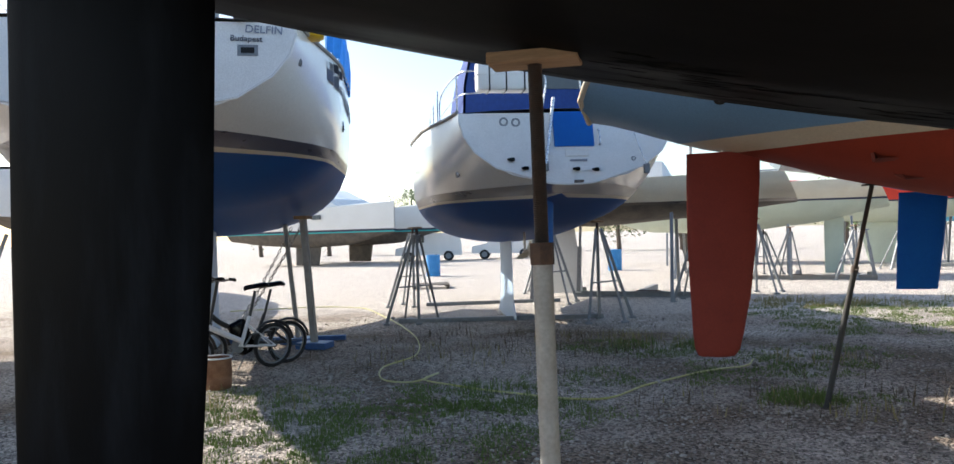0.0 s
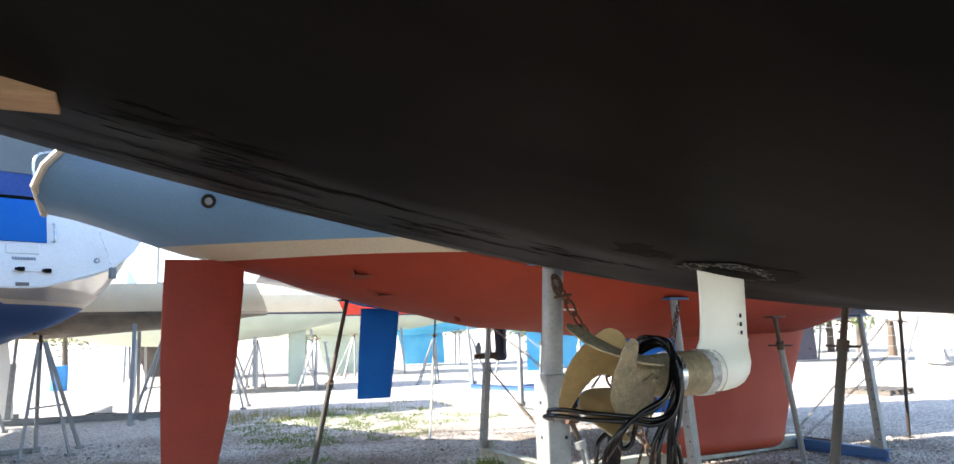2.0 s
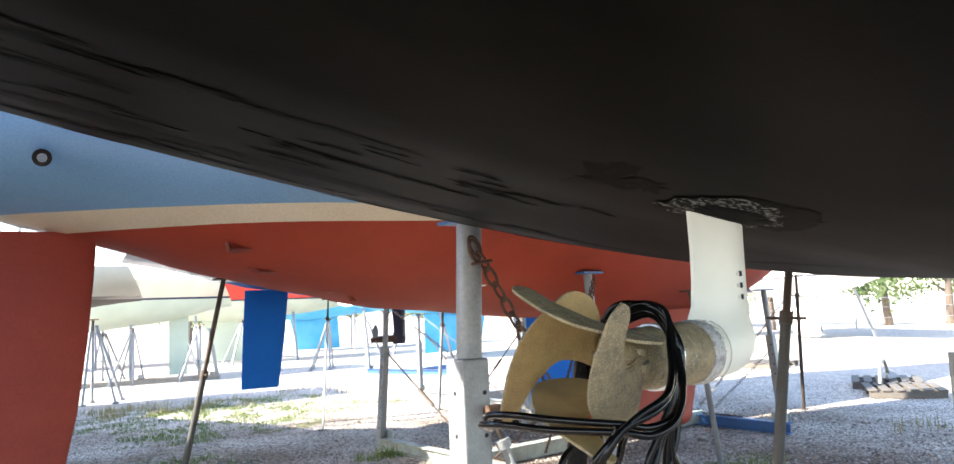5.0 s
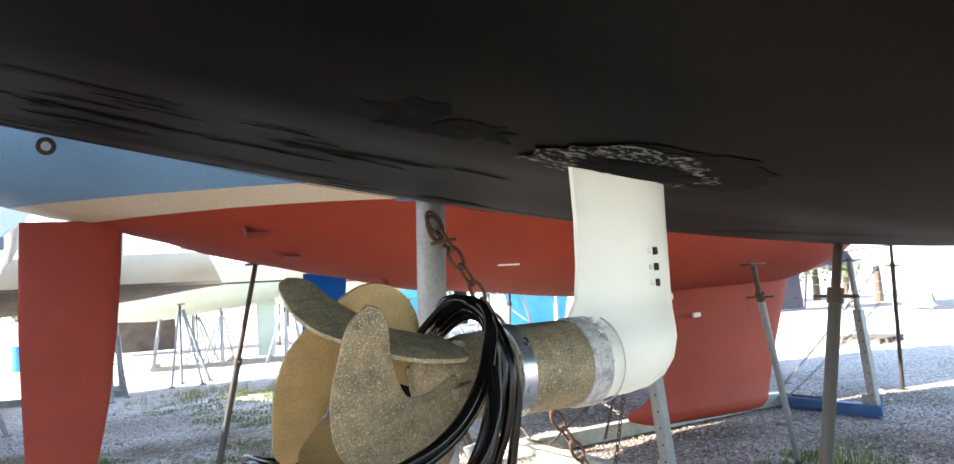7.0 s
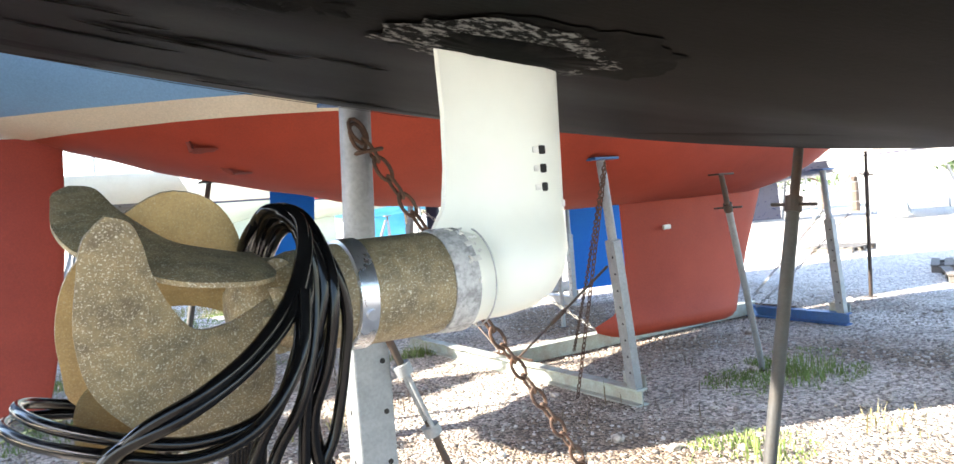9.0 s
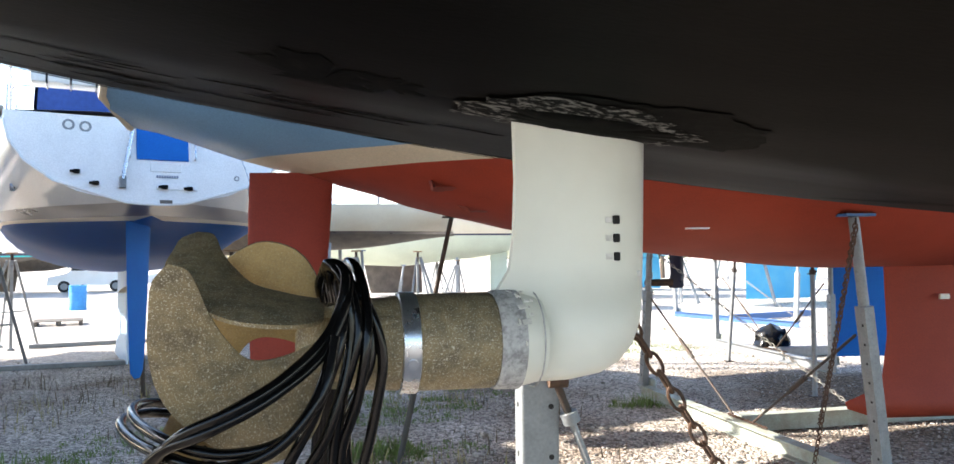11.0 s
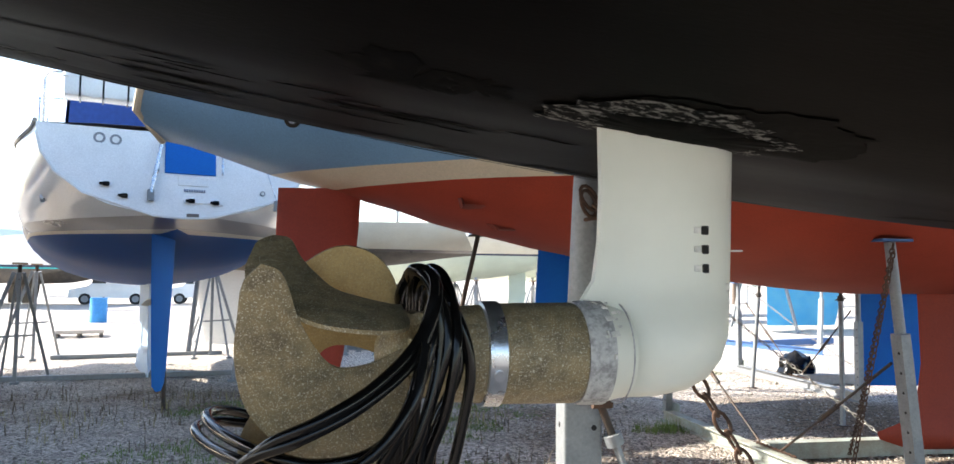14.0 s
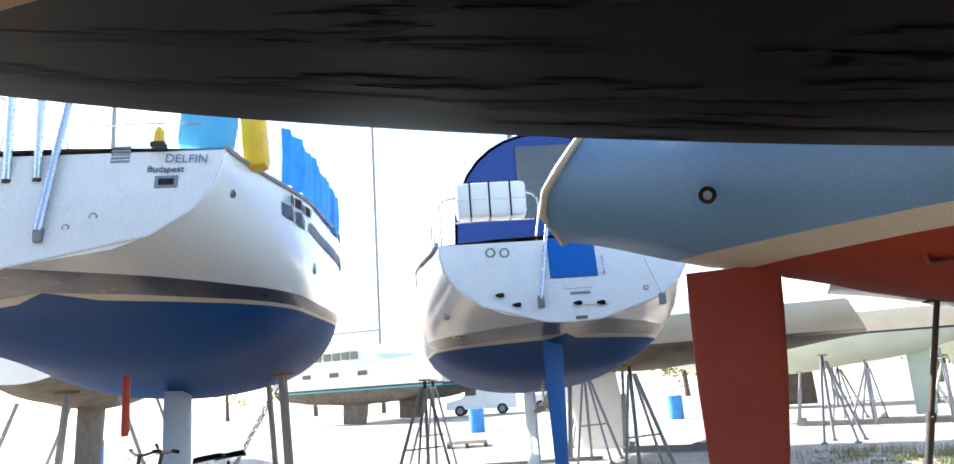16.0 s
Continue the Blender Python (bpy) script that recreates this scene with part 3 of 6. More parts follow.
def build_saildrive():
    d = thing("saildrive", pose(-0.075, 0, 0, 0, 0, 6.5) @ pose(0.075, 0, 0), "off-white saildrive leg with weathered bronze folding propeller", "saildrive")
    # leg: streamlined strut that runs down into the gear case
    bm = bmesh.new()
    rings = []
    for z, nose, chord, th in ((1.552, 0.075, 0.10, 0.30), (1.560, 0.112, 0.145, 0.42), (1.575, 0.138, 0.175, 0.50), (1.60, 0.158, 0.200, 0.52), (1.63, 0.170, 0.212, 0.48), (1.655, 0.174, 0.212, 0.40), (1.675, 0.176, 0.200, 0.34), (1.70, 0.178, 0.186, 0.31), (1.75, 0.180, 0.181, 0.30), (1.82, 0.182, 0.180, 0.29), (1.90, 0.184, 0.184, 0.29), (1.945, 0.184, 0.184, 0.29)):
        nose, chord = nose + 0.010, chord + 0.010
        h = foil(chord, th, 14)
        rings.append([Vector((nose - a, b, z)) for a, b in h] + [Vector((nose - a, -b, z)) for a, b in reversed(h[1:-1])])
    loft(bm, rings, True, True, True)
    leg = part("leg", bm, M["leg_paint"], d, "", True)
    for z in (1.767, 1.742, 1.717):
        bm = bmesh.new()
        box(bm, (0.138, -0.0284, z), (0.010, 0.006, 0.012), None, 0.002)
        part("water_intake", bm, M["hole"], leg, "dark intake slot")
        bm = bmesh.new()
        box(bm, (0.127, -0.0294, z), (0.010, 0.002, 0.008), None, 0.0008)
        part("intake_chip", bm, M["white_bleach"], leg)
    bm = bmesh.new()
    box(bm, (0.167, -0.021, 1.693), (0.022, 0.004, 0.010), pose(0, 0, 0), 0.0018)
    part("paint_chip", bm, M["white_bleach"], leg, "chipped paint")
    rf = random.Random(8)
    for k in range(16):
        a = radians(rf.gauss(62, 26))
        q = rf.uniform(0.002, 0.0055)
        bm = bmesh.new()
        box(bm, (0, 0, 0), (q * 2.2, q * 1.4, 0.0022), pose(rf.uniform(-0.020, 0.012), -0.0668 * math.cos(a), AXIS + 0.0668 * math.sin(a), 90 - math.degrees(a), rf.uniform(-12, 12), rf.uniform(0, 90)), 0.0008)
        part("paint_flake", bm, M["white_bleach"], leg)
    bm = bmesh.new()
    tube(bm, [(0.022, 0.0646 * math.sin(radians(t)), AXIS + 0.0646 * math.cos(radians(t))) for t in range(0, 361, 12)], 0.0011, 6, False)
    part("casting_seam", bm, M["zinc"], leg, "", True)
    bm = bmesh.new()
    tube(bm, [(0.03, 0, AXIS), (-0.004, 0, AXIS)], 0.064, 40, True, [0.058, 0.0645])
    part("gear_case", bm, M["leg_paint"], d, "", True)
    bm = bmesh.new()
    tube(bm, [(-0.001, 0, AXIS), (-0.030, 0, AXIS), (-0.034, 0, AXIS)], 0.066, 44, True, [0.0665, 0.066, 0.064])
    part("zinc_ring", bm, M["zinc"], d, "grey zinc ring", True)
    bm = bmesh.new()
    tube(bm, [(-0.034, 0, AXIS), (-0.040, 0, AXIS), (-0.125, 0, AXIS), (-0.215, 0, AXIS), (-0.235, 0, AXIS), (-0.262, 0, AXIS)], 0.06, 44, True, [0.0615, 0.0635, 0.0625, 0.057, 0.050, 0.040])
    sl = part("sleeve", bm, M["bronze"], d, "weathered bronze sleeve", True)
    for a in (35, 145, 215, 325):
        bm = bmesh.new()
        ca, sa = math.cos(radians(a)), math.sin(radians(a))
        tube(bm, [(-0.165, -0.050 * ca, AXIS + 0.050 * sa), (-0.190, -0.050 * ca, AXIS + 0.050 * sa)], 0.011, 12)
        part("bolt_boss", bm, M["bronze"], sl, "", True)
    bm = bmesh.new()
    tube(bm, [(-0.136, 0, AXIS), (-0.137, 0, AXIS), (-0.158, 0, AXIS), (-0.159, 0, AXIS)], 0.0655, 44, True, [0.063, 0.0655, 0.0650, 0.0625])
    band = part("clamp_band", bm, M["steel_band"], d, "bright steel clamp band", True)
    bm = bmesh.new()
    tube(bm, [(-0.1475, -0.060, AXIS - 0.019), (-0.1475, -0.0665, AXIS - 0.0205)], 0.0065, 14)
    part("screw_head", bm, M["steel_band"], band, "", True)
    prop = part("hub", tube(bmesh.new(), [(-0.225, 0, AXIS), (-0.255, 0, AXIS), (-0.278, 0, AXIS), (-0.286, 0, AXIS)], 0.05, 28, True, [0.048, 0.047, 0.034, 0.016]), M["bronze"], d, "", True)
    for phi in (0.4, 90.4, 180.4, 270.4):
        petal(radians(phi), [M["bronze"], M["inner_bronze"]], prop)
    return d


build_saildrive()

CABLES = [
    [(-0.25, -0.03, 1.695), (-0.237, -0.07, 1.712), (-0.219, -0.11, 1.695), (-0.235, -0.13, 1.637), (-0.28, -0.17, 1.592), (-0.332, -0.2, 1.563), (-0.384, -0.19, 1.537), (-0.426, -0.16, 1.493), (-0.45, -0.13, 1.444), (-0.44, -0.10, 1.39)],
    [(-0.255, -0.02, 1.687), (-0.232, -0.06, 1.709), (-0.215, -0.11, 1.685), (-0.239, -0.14, 1.618), (-0.292, -0.18, 1.574), (-0.351, -0.2, 1.545), (-0.405, -0.18, 1.52), (-0.433, -0.16, 1.477), (-0.437, -0.1, 1.415)],
    [(-0.232, -0.05, 1.695), (-0.211, -0.09, 1.684), (-0.188, -0.1, 1.648), (-0.177, -0.1, 1.598), (-0.185, -0.1, 1.542), (-0.2, -0.1, 1.478), (-0.226, -0.1, 1.407), (-0.24, -0.09, 1.2)],
    [(-0.238, -0.06, 1.708), (-0.215, -0.1, 1.684), (-0.205, -0.12, 1.629), (-0.227, -0.12, 1.546), (-0.235, -0.11, 1.474), (-0.236, -0.1, 1.401), (-0.235, -0.08, 1.15)],
    [(-0.245, -0.06, 1.708), (-0.223, -0.1, 1.692), (-0.223, -0.13, 1.63), (-0.25, -0.14, 1.55), (-0.285, -0.13, 1.481), (-0.307, -0.12, 1.41), (-0.32, -0.1, 1.15)],
    [(-0.241, -0.06, 1.705), (-0.219, -0.11, 1.685), (-0.214, -0.12, 1.615), (-0.236, -0.13, 1.528), (-0.266, -0.12, 1.471), (-0.285, -0.12, 1.409), (-0.29, -0.1, 1.18)],
    [(-0.224, -0.06, 1.691), (-0.197, -0.09, 1.662), (-0.191, -0.1, 1.599), (-0.217, -0.1, 1.535), (-0.217, -0.09, 1.469), (-0.197, -0.1, 1.399), (-0.19, -0.09, 1.2)],
    [(-0.229, -0.14, 1.631), (-0.242, -0.16, 1.573), (-0.28, -0.17, 1.527), (-0.338, -0.17, 1.514), (-0.391, -0.16, 1.524), (-0.452, -0.08, 1.53), (-0.484, 0.0, 1.534), (-0.481, 0.08, 1.526), (-0.437, 0.14, 1.504), (-0.36, 0.16, 1.49)],
    [(-0.23, -0.13, 1.625), (-0.25, -0.165, 1.563), (-0.29, -0.18, 1.519), (-0.345, -0.18, 1.503), (-0.40, -0.165, 1.513), (-0.462, -0.08, 1.515), (-0.497, 0.0, 1.519), (-0.49, 0.09, 1.51), (-0.43, 0.15, 1.49)],
    [(-0.407, -0.17, 1.521), (-0.414, -0.14, 1.477), (-0.395, -0.12, 1.444), (-0.368, -0.12, 1.453), (-0.361, -0.13, 1.49), (-0.368, -0.15, 1.515)],
    [(-0.264, -0.05, 1.519), (-0.3, -0.02, 1.484), (-0.369, 0.0, 1.457), (-0.392, 0.0, 1.403), (-0.396, 0.0, 1.25)],
    [(-0.22, 0.05, 1.68), (-0.222, 0.0, 1.712), (-0.205, -0.07, 1.70), (-0.194, -0.115, 1.64), (-0.205, -0.12, 1.56), (-0.225, -0.11, 1.49), (-0.215, -0.1, 1.40), (-0.21, -0.1, 1.2)],
]


for path in CABLES:
    if path[0][2] > 1.66:
        x0 = path[0][0]
        path = [(x0 - 0.03, 0.12, 1.25), (x0 - 0.01, 0.10, 1.52), (x0, 0.078, 1.63)] + path
    bm = bmesh.new()
    tube(bm, spline(path), 0.0063, 12)
    tagged(part("cable", bm, M["rubber"], smooth=True), "glossy black rubber cable draped over the propeller", "cable", "cables over the propeller")


# ---- props, posts and chains ----
def chain(name, p0, p1, link, r, mat, label, sag=0.0, group="chains"):
    p0, p1 = Vector(p0), Vector(p1)
    n = max(2, int((p1 - p0).length / (link * 0.78)))
    bm = bmesh.new()
    pts = [p0.lerp(p1, i / n) - Vector((0, 0, sag * 4 * (i / n) * (1 - i / n))) for i in range(n + 1)]
    for i, (a, b) in enumerate(zip(pts, pts[1:])):
        d = (b - a).normalized()
        u, w = frame_of(d)
        side = u if i % 2 else w
        c = (a + b) / 2
        loop = []
        for k in range(12):
            t = 2 * math.pi * k / 12
            loop.append(c + d * (link * 0.5 * math.cos(t)) + side * (link * 0.25 * math.sin(t)))
        segs = 6
        rings_ = []
        for k in range(12):
            tang = (loop[(k + 1) % 12] - loop[k - 1]).normalized()
            nn = d.cross(side).normalized()
            oo = tang.cross(nn)
            rings_.append([loop[k] + nn * (r * math.cos(2 * math.pi * q / segs)) + oo * (r * math.sin(2 * math.pi * q / segs)) for q in range(segs)])
        loft(bm, rings_ + [rings_[0]], True)
    return tagged(part(name, bm, mat, smooth=True), label, "chain", group)


def build_screw_prop(name, foot, top, pipe_to, r_pipe, r_screw, label, pipe_mat, pad="timber", group="props", thread=True):
    foot, top = Vector(foot), Vector(top)
    d = top - foot
    j = thing(name, Matrix.Translation(foot), label, "prop", group)
    mid = d * pipe_to
    bm = bmesh.new()
    tube(bm, [(0, 0, 0), mid], r_pipe, 18)
    part("pipe", bm, pipe_mat, j, "", True)
    bm = bmesh.new()
    box(bm, (0, 0, 0.006), (0.12, 0.12, 0.012), None, 0.002)
    part("foot_plate", bm, M["dark_steel"], j)
    bm = bmesh.new()
    L = d.length * (1 - pipe_to)
    if thread:
        pts, rad = [], []
        nthr = int(L / 0.005)
        for i in range(nthr * 2):
            pts.append(mid * 0.97 + d.normalized() * ((L + d.length * pipe_to * 0.03) * i / (nthr * 2 - 1)))
            rad.append(r_screw * (1.0 if i % 2 else 0.88))
        tube(bm, pts, r_screw, 14, True, rad)
    else:
        tube(bm, [mid * 0.97, d], r_screw, 14)
    part("screw", bm, M["dark_steel"], j, "dark threaded spindle", not thread)
    bm = bmesh.new()
    n = d.normalized()
    tube(bm, [mid - n * 0.03, mid + n * 0.035], r_pipe * 1.28, 6 if thread else 16)
    nut = part("nut", bm, M["rust"] if thread else M["dark_steel"], j, "rusty nut" if thread else "")
    if not thread:
        u, w = frame_of(n)
        bm = bmesh.new()
        tube(bm, [mid - u * 0.11, mid + u * 0.11], 0.008, 8)
        part("handle_bar", bm, M["dark_steel"], nut, "", True)
    if pad:
        bm = bmesh.new()
        if pad == "timber":
            box(bm, tuple(d + Vector((0, 0, 0.018))), (0.27, 0.13, 0.034), None, 0.004)
        else:
            box(bm, tuple(d + Vector((0, 0, 0.0))), (0.16, 0.12, 0.014), None, 0.003)
        part("pad", bm, M["wood"] if pad == "timber" else M["dark_steel"], j, "worn timber pad" if pad == "timber" else "")
    return j


JX, JY = -1.79, 0.02
build_screw_prop("screw_prop", (JX + 0.03, JY - 0.02, 0), (JX, JY, own_z(JX, JY) - 0.04), 0.745, 0.030, 0.0225, "grey pipe prop with rusty threaded screw and timber pad", M["old_galv"])
build_screw_prop("screw_prop", (1.836, 1.30, 0), (2.22, 1.26, own_z(2.22, 1.26) - 0.008), 0.86, 0.027, 0.020, "dull grey pipe prop under the black hull", M["dark_pipe"], None, thread=False)


def build_post(name, x, y, z_top, label, r_up=0.044, lower=0.125, z_mid=1.36, lean=(0.0, 0.0), mat="galv", group="posts", cap=True):
    p = thing(name, pose(x, y, 0), label, "post", group)
    bm = bmesh.new()
    beam(bm, (0, 0, 0), (0, 0, z_mid), lower, lower, 0.008)
    low = part("lower_tube", bm, M[mat], p, "square galvanised tube")
    for k in range(int(z_mid / 0.16)):
        bm = bmesh.new()
        tube(bm, [(lower * 0.28, -lower / 2 - 0.0015, 0.12 + 0.16 * k), (lower * 0.28, -lower / 2 + 0.004, 0.12 + 0.16 * k)], 0.009, 10)
        part("pin_hole", bm, M["hole"], low)
        bm = bmesh.new()
        tube(bm, [(-lower / 2 - 0.0015, 0, 0.12 + 0.16 * k), (-lower / 2 + 0.004, 0, 0.12 + 0.16 * k)], 0.009, 10)
        part("pin_hole", bm, M["hole"], low)
    bm = bmesh.new()
    tube(bm, [(0, 0, z_mid - 0.2), (lean[0], lean[1], z_top)], r_up, 24)
    part("upper_tube", bm, M[mat], p, "round galvanised tube", True)
    if cap:
        bm = bmesh.new()
        box(bm, (lean[0], lean[1], z_top + 0.006), (0.2, 0.16, 0.012), None, 0.003)
        part("head_plate", bm, M["blue_steel"], p)
    return p


build_post("post", 0.335, 1.42, own_z(0.37, 1.42) - 0.02, "galvanised telescopic post under the black hull", 0.050, 0.122, 1.53, (0.035, 0.0))
J4 = (4.1, 1.2)
build_post("post", J4[0] + 0.05, J4[1] + 0.15, own_z(*J4) - 0.02, "galvanised telescopic post beside the black keel", 0.04, 0.11, 1.3, (-0.05, -0.15))
chain("rusty_chain", (0.335, 1.36, 1.99), (1.56, 1.42, 0.02), 0.088, 0.0062, M["rust"], "heavy rusty chain hooked to the galvanised post")
chain("rusty_chain", (0.335, 1.36, 1.99), (0.40, 1.36, 1.9), 0.088, 0.0062, M["rust"], "short rusty chain loop round the post head", 0.05)
chain("rusty_chain", (J4[0] + 0.05, J4[1], 1.72), (J4[0] + 0.5, J4[1] + 0.1, 1.0), 0.08, 0.008, M["galv"], "grey chain hanging from the post")


def build_turnbuckle():
    t = thing("turnbuckle", pose(0.385, 1.33, 1.31), "grey steel turnbuckle hung from the post", "turnbuckle")
    d = Vector((0.155, 0.0, -0.40)).normalized()
    u, w = frame_of(d)
    bm = bmesh.new()
    tube(bm, [d * 0.0, d * 0.13], 0.013, 12)
    part("upper_eye_bolt", bm, M["dark_steel"], t, "", True)
    for s in (1, -1):
        bm = bmesh.new()
        tube(bm, [d * 0.09 + u * 0.021 * s, d * 0.34 + u * 0.021 * s], 0.008, 10)
        part("side_bar", bm, M["galv"], t, "", True)
    for a in (0.09, 0.315):
        bm = bmesh.new()
        tube(bm, [d * a, d * (a + 0.035)], 0.029, 14)
        part("end_block", bm, M["galv"], t, "", True)
    bm = bmesh.new()
    tube(bm, [d * 0.30, d * 1.40], 0.012, 12)
    part("lower_rod", bm, M["dark_steel"], t, "", True)
    bm = bmesh.new()
    tube(bm, [(-0.03, 0.0, 0.02), (0.03, 0, 0.02)], 0.026, 14)
    part("shackle", bm, M["rust"], t, "rusty shackle", True)


build_turnbuckle()


# ---- boats ----
def hull_parts(boat, r, mats, names, transom_mat):
    for k, (mname, nm) in enumerate(zip(mats, names)):
        part(nm, band_mesh(r[k]), M[mname], boat, "", True)
    part("transom", transom_mesh(r), M[transom_mat], boat)
    part("deck", deck_mesh(r[-1]), M["gelcoat"], boat)


def build_red_boat():
    boat = thing("red_sailing_yacht", pose(-2.3, 5.2, 0), "older yacht with faded blue topsides, cream stripe and red antifouling", "boat")
    keel = ((0, 2.775), (1.43, 2.44), (1.79, 2.33), (2.65, 2.09), (3.3, 1.95), (4.13, 1.77), (6, 1.60), (8.3, 1.62), (10, 2.1), (11.5, 3.4))
    sheer = ((0, 3.55), (5, 3.5), (11.5, 3.9))
    bt = ((0, 0.80), (1.4, 1.2), (3, 1.7), (5.5, 2.02), (8, 1.65), (10, 0.85), (11.5, 0.04))
    r = hull_rings(11.5, keel, sheer, bt, (2.385, 2.50), p=3.2, q=2.1, n=40, per=12, rake=0.95, tuck=0.20)
    part("bottom", band_mesh(r[0]), M["red_paint"], boat, "red antifouled bottom", True)
    part("boot_stripe", band_mesh(r[1]), M["cream"], boat, "cream boot stripe", True)
    part("topside", band_mesh(r[2]), M["blue_side"], boat, "faded blue topside", True)
    part("transom", transom_mesh(r), M["blue_side"], boat)
    part("deck", deck_mesh(r[2]), M["gelcoat"], boat)
    bm = bmesh.new()
    edge = []
    for rr in r:
        edge += rr[0]
    tube(bm, [v + Vector((-0.004, -0.006 if i else 0, 0)) for i, v in enumerate([Vector((e.x, -e.y, e.z)) for e in edge[::2]])], 0.030, 8)
    part("transom_rim", bm, M["cream"], boat, "pale rounded transom edge", True)
    bm = bmesh.new()
    rings = []
    for z, x0, x1 in ((0.485, 1.20, 1.43), (0.50, 1.165, 1.50), (0.56, 1.14, 1.545), (0.72, 1.125, 1.585), (1.1, 1.11, 1.66), (1.6, 1.095, 1.72), (2.1, 1.10, 1.76), (2.42, 1.11, 1.775)):
        h = foil(x1 - x0, 0.12)
        rings.append([Vector((x1 - a, b, z)) for a, b in h] + [Vector((x1 - a, -b, z)) for a, b in reversed(h[1:-1])])
    loft(bm, rings, True, True, True)
    part("rudder", bm, M["rudder_red"], boat, "red spade rudder", True)
    bm = bmesh.new()
    rings = []
    for z, x0, x1, th in ((0.27, 6.55, 7.95, 0.05), (0.30, 6.40, 8.04, 0.12), (0.36, 6.22, 8.1, 0.14), (0.42, 6.20, 8.12, 0.13), (0.50, 6.42, 8.15, 0.11), (0.62, 6.56, 8.2, 0.09), (1.0, 6.62, 8.33, 0.09), (1.66, 6.6, 8.6, 0.09)):
        h = foil(x1 - x0, th)
        rings.append([Vector((x1 - a, b - 0.1, z)) for a, b in h] + [Vector((x1 - a, -b - 0.1, z)) for a, b in reversed(h[1:-1])])
    loft(bm, rings, True, True, True)
    part("keel", bm, M["red_paint"], boat, "red fin keel", True)
    bm = bmesh.new()
    tube(bm, [(1.35, -1.03, 2.765), (1.35, -1.055, 2.76)], 0.055, 20)
    fit = part("through_hull", bm, M["rubber"], boat, "dark exhaust outlet", True)
    bm = bmesh.new()
    tube(bm, [(1.35, -1.05, 2.76), (1.35, -1.062, 2.758)], 0.028, 16)
    part("outlet_ring", bm, M["galv"], fit, "", True)
    bm = bmesh.new()
    box(bm, (7.1, -0.21, 1.34), (0.10, 0.03, 0.05), None, 0.012)
    part("filler_patch", bm, M["plaster"], boat, "pale filler patch")
    bm = bmesh.new()
    box(bm, (4.3, -1.35, 1.905), (0.16, 0.05, 0.012), None, 0.004)
    part("filler_patch", bm, M["plaster"], boat, "pale filler patch")
    for k, (x, y, lx, ly) in enumerate(((2.9, -0.55, 0.22, 0.03), (3.6, -0.3, 0.15, 0.02), (2.6, -0.85, 0.10, 0.04))):
        bm = bmesh.new()
        rows = []
        for q in range(4):
            row = []
            for a in range(26):
                t = 2 * math.pi * a / 26
                f = (q + 0.05) / 3 * (1 + 0.5 * noise.noise((math.cos(t) * 2 + k * 5, math.sin(t) * 2, 1.3)))
                px, py = x + lx * f * math.cos(t), y + ly * f * math.sin(t)
                row.append(Vector((px, py, red_z(r, px, py) - 0.003)))
            rows.append(row)
        loft(bm, rows, True)
        part("damp_stain", bm, M["red_stain"], boat, "dark damp stain", True)
    return boat


def red_z(r, x, y):
    """The height of the red bottom over a place, in the boat's axes."""
    best = min(r[0], key=lambda st: abs(st[0].x - x))
    ay = abs(y)
    for a, b in zip(best, best[1:]):
        if a.y <= ay <= b.y:
            return a.z + (b.z - a.z) * (ay - a.y) / max(1e-6, b.y - a.y)
    return best[-1].z


red_boat = build_red_boat()
build_screw_prop("screw_prop", (0.0, 5.3, 0), (0.47, 5.42, 2.07), 0.62, 0.026, 0.020, "thin dark prop wedged under the red bottom", M["dark_pipe"], "plate", thread=False)
build_screw_prop("screw_prop", (4.94, 4.0, 0), (4.02, 3.45, 1.80), 0.85, 0.028, 0.022, "thin grey prop leaning on the red bottom", M["galv"], "plate", thread=False)
build_screw_prop("screw_prop", (9.17, 5.84, 0), (8.9, 5.6, 2.02), 0.85, 0.026, 0.020, "thin dark prop under the bow", M["dark_steel"], "plate", thread=False)


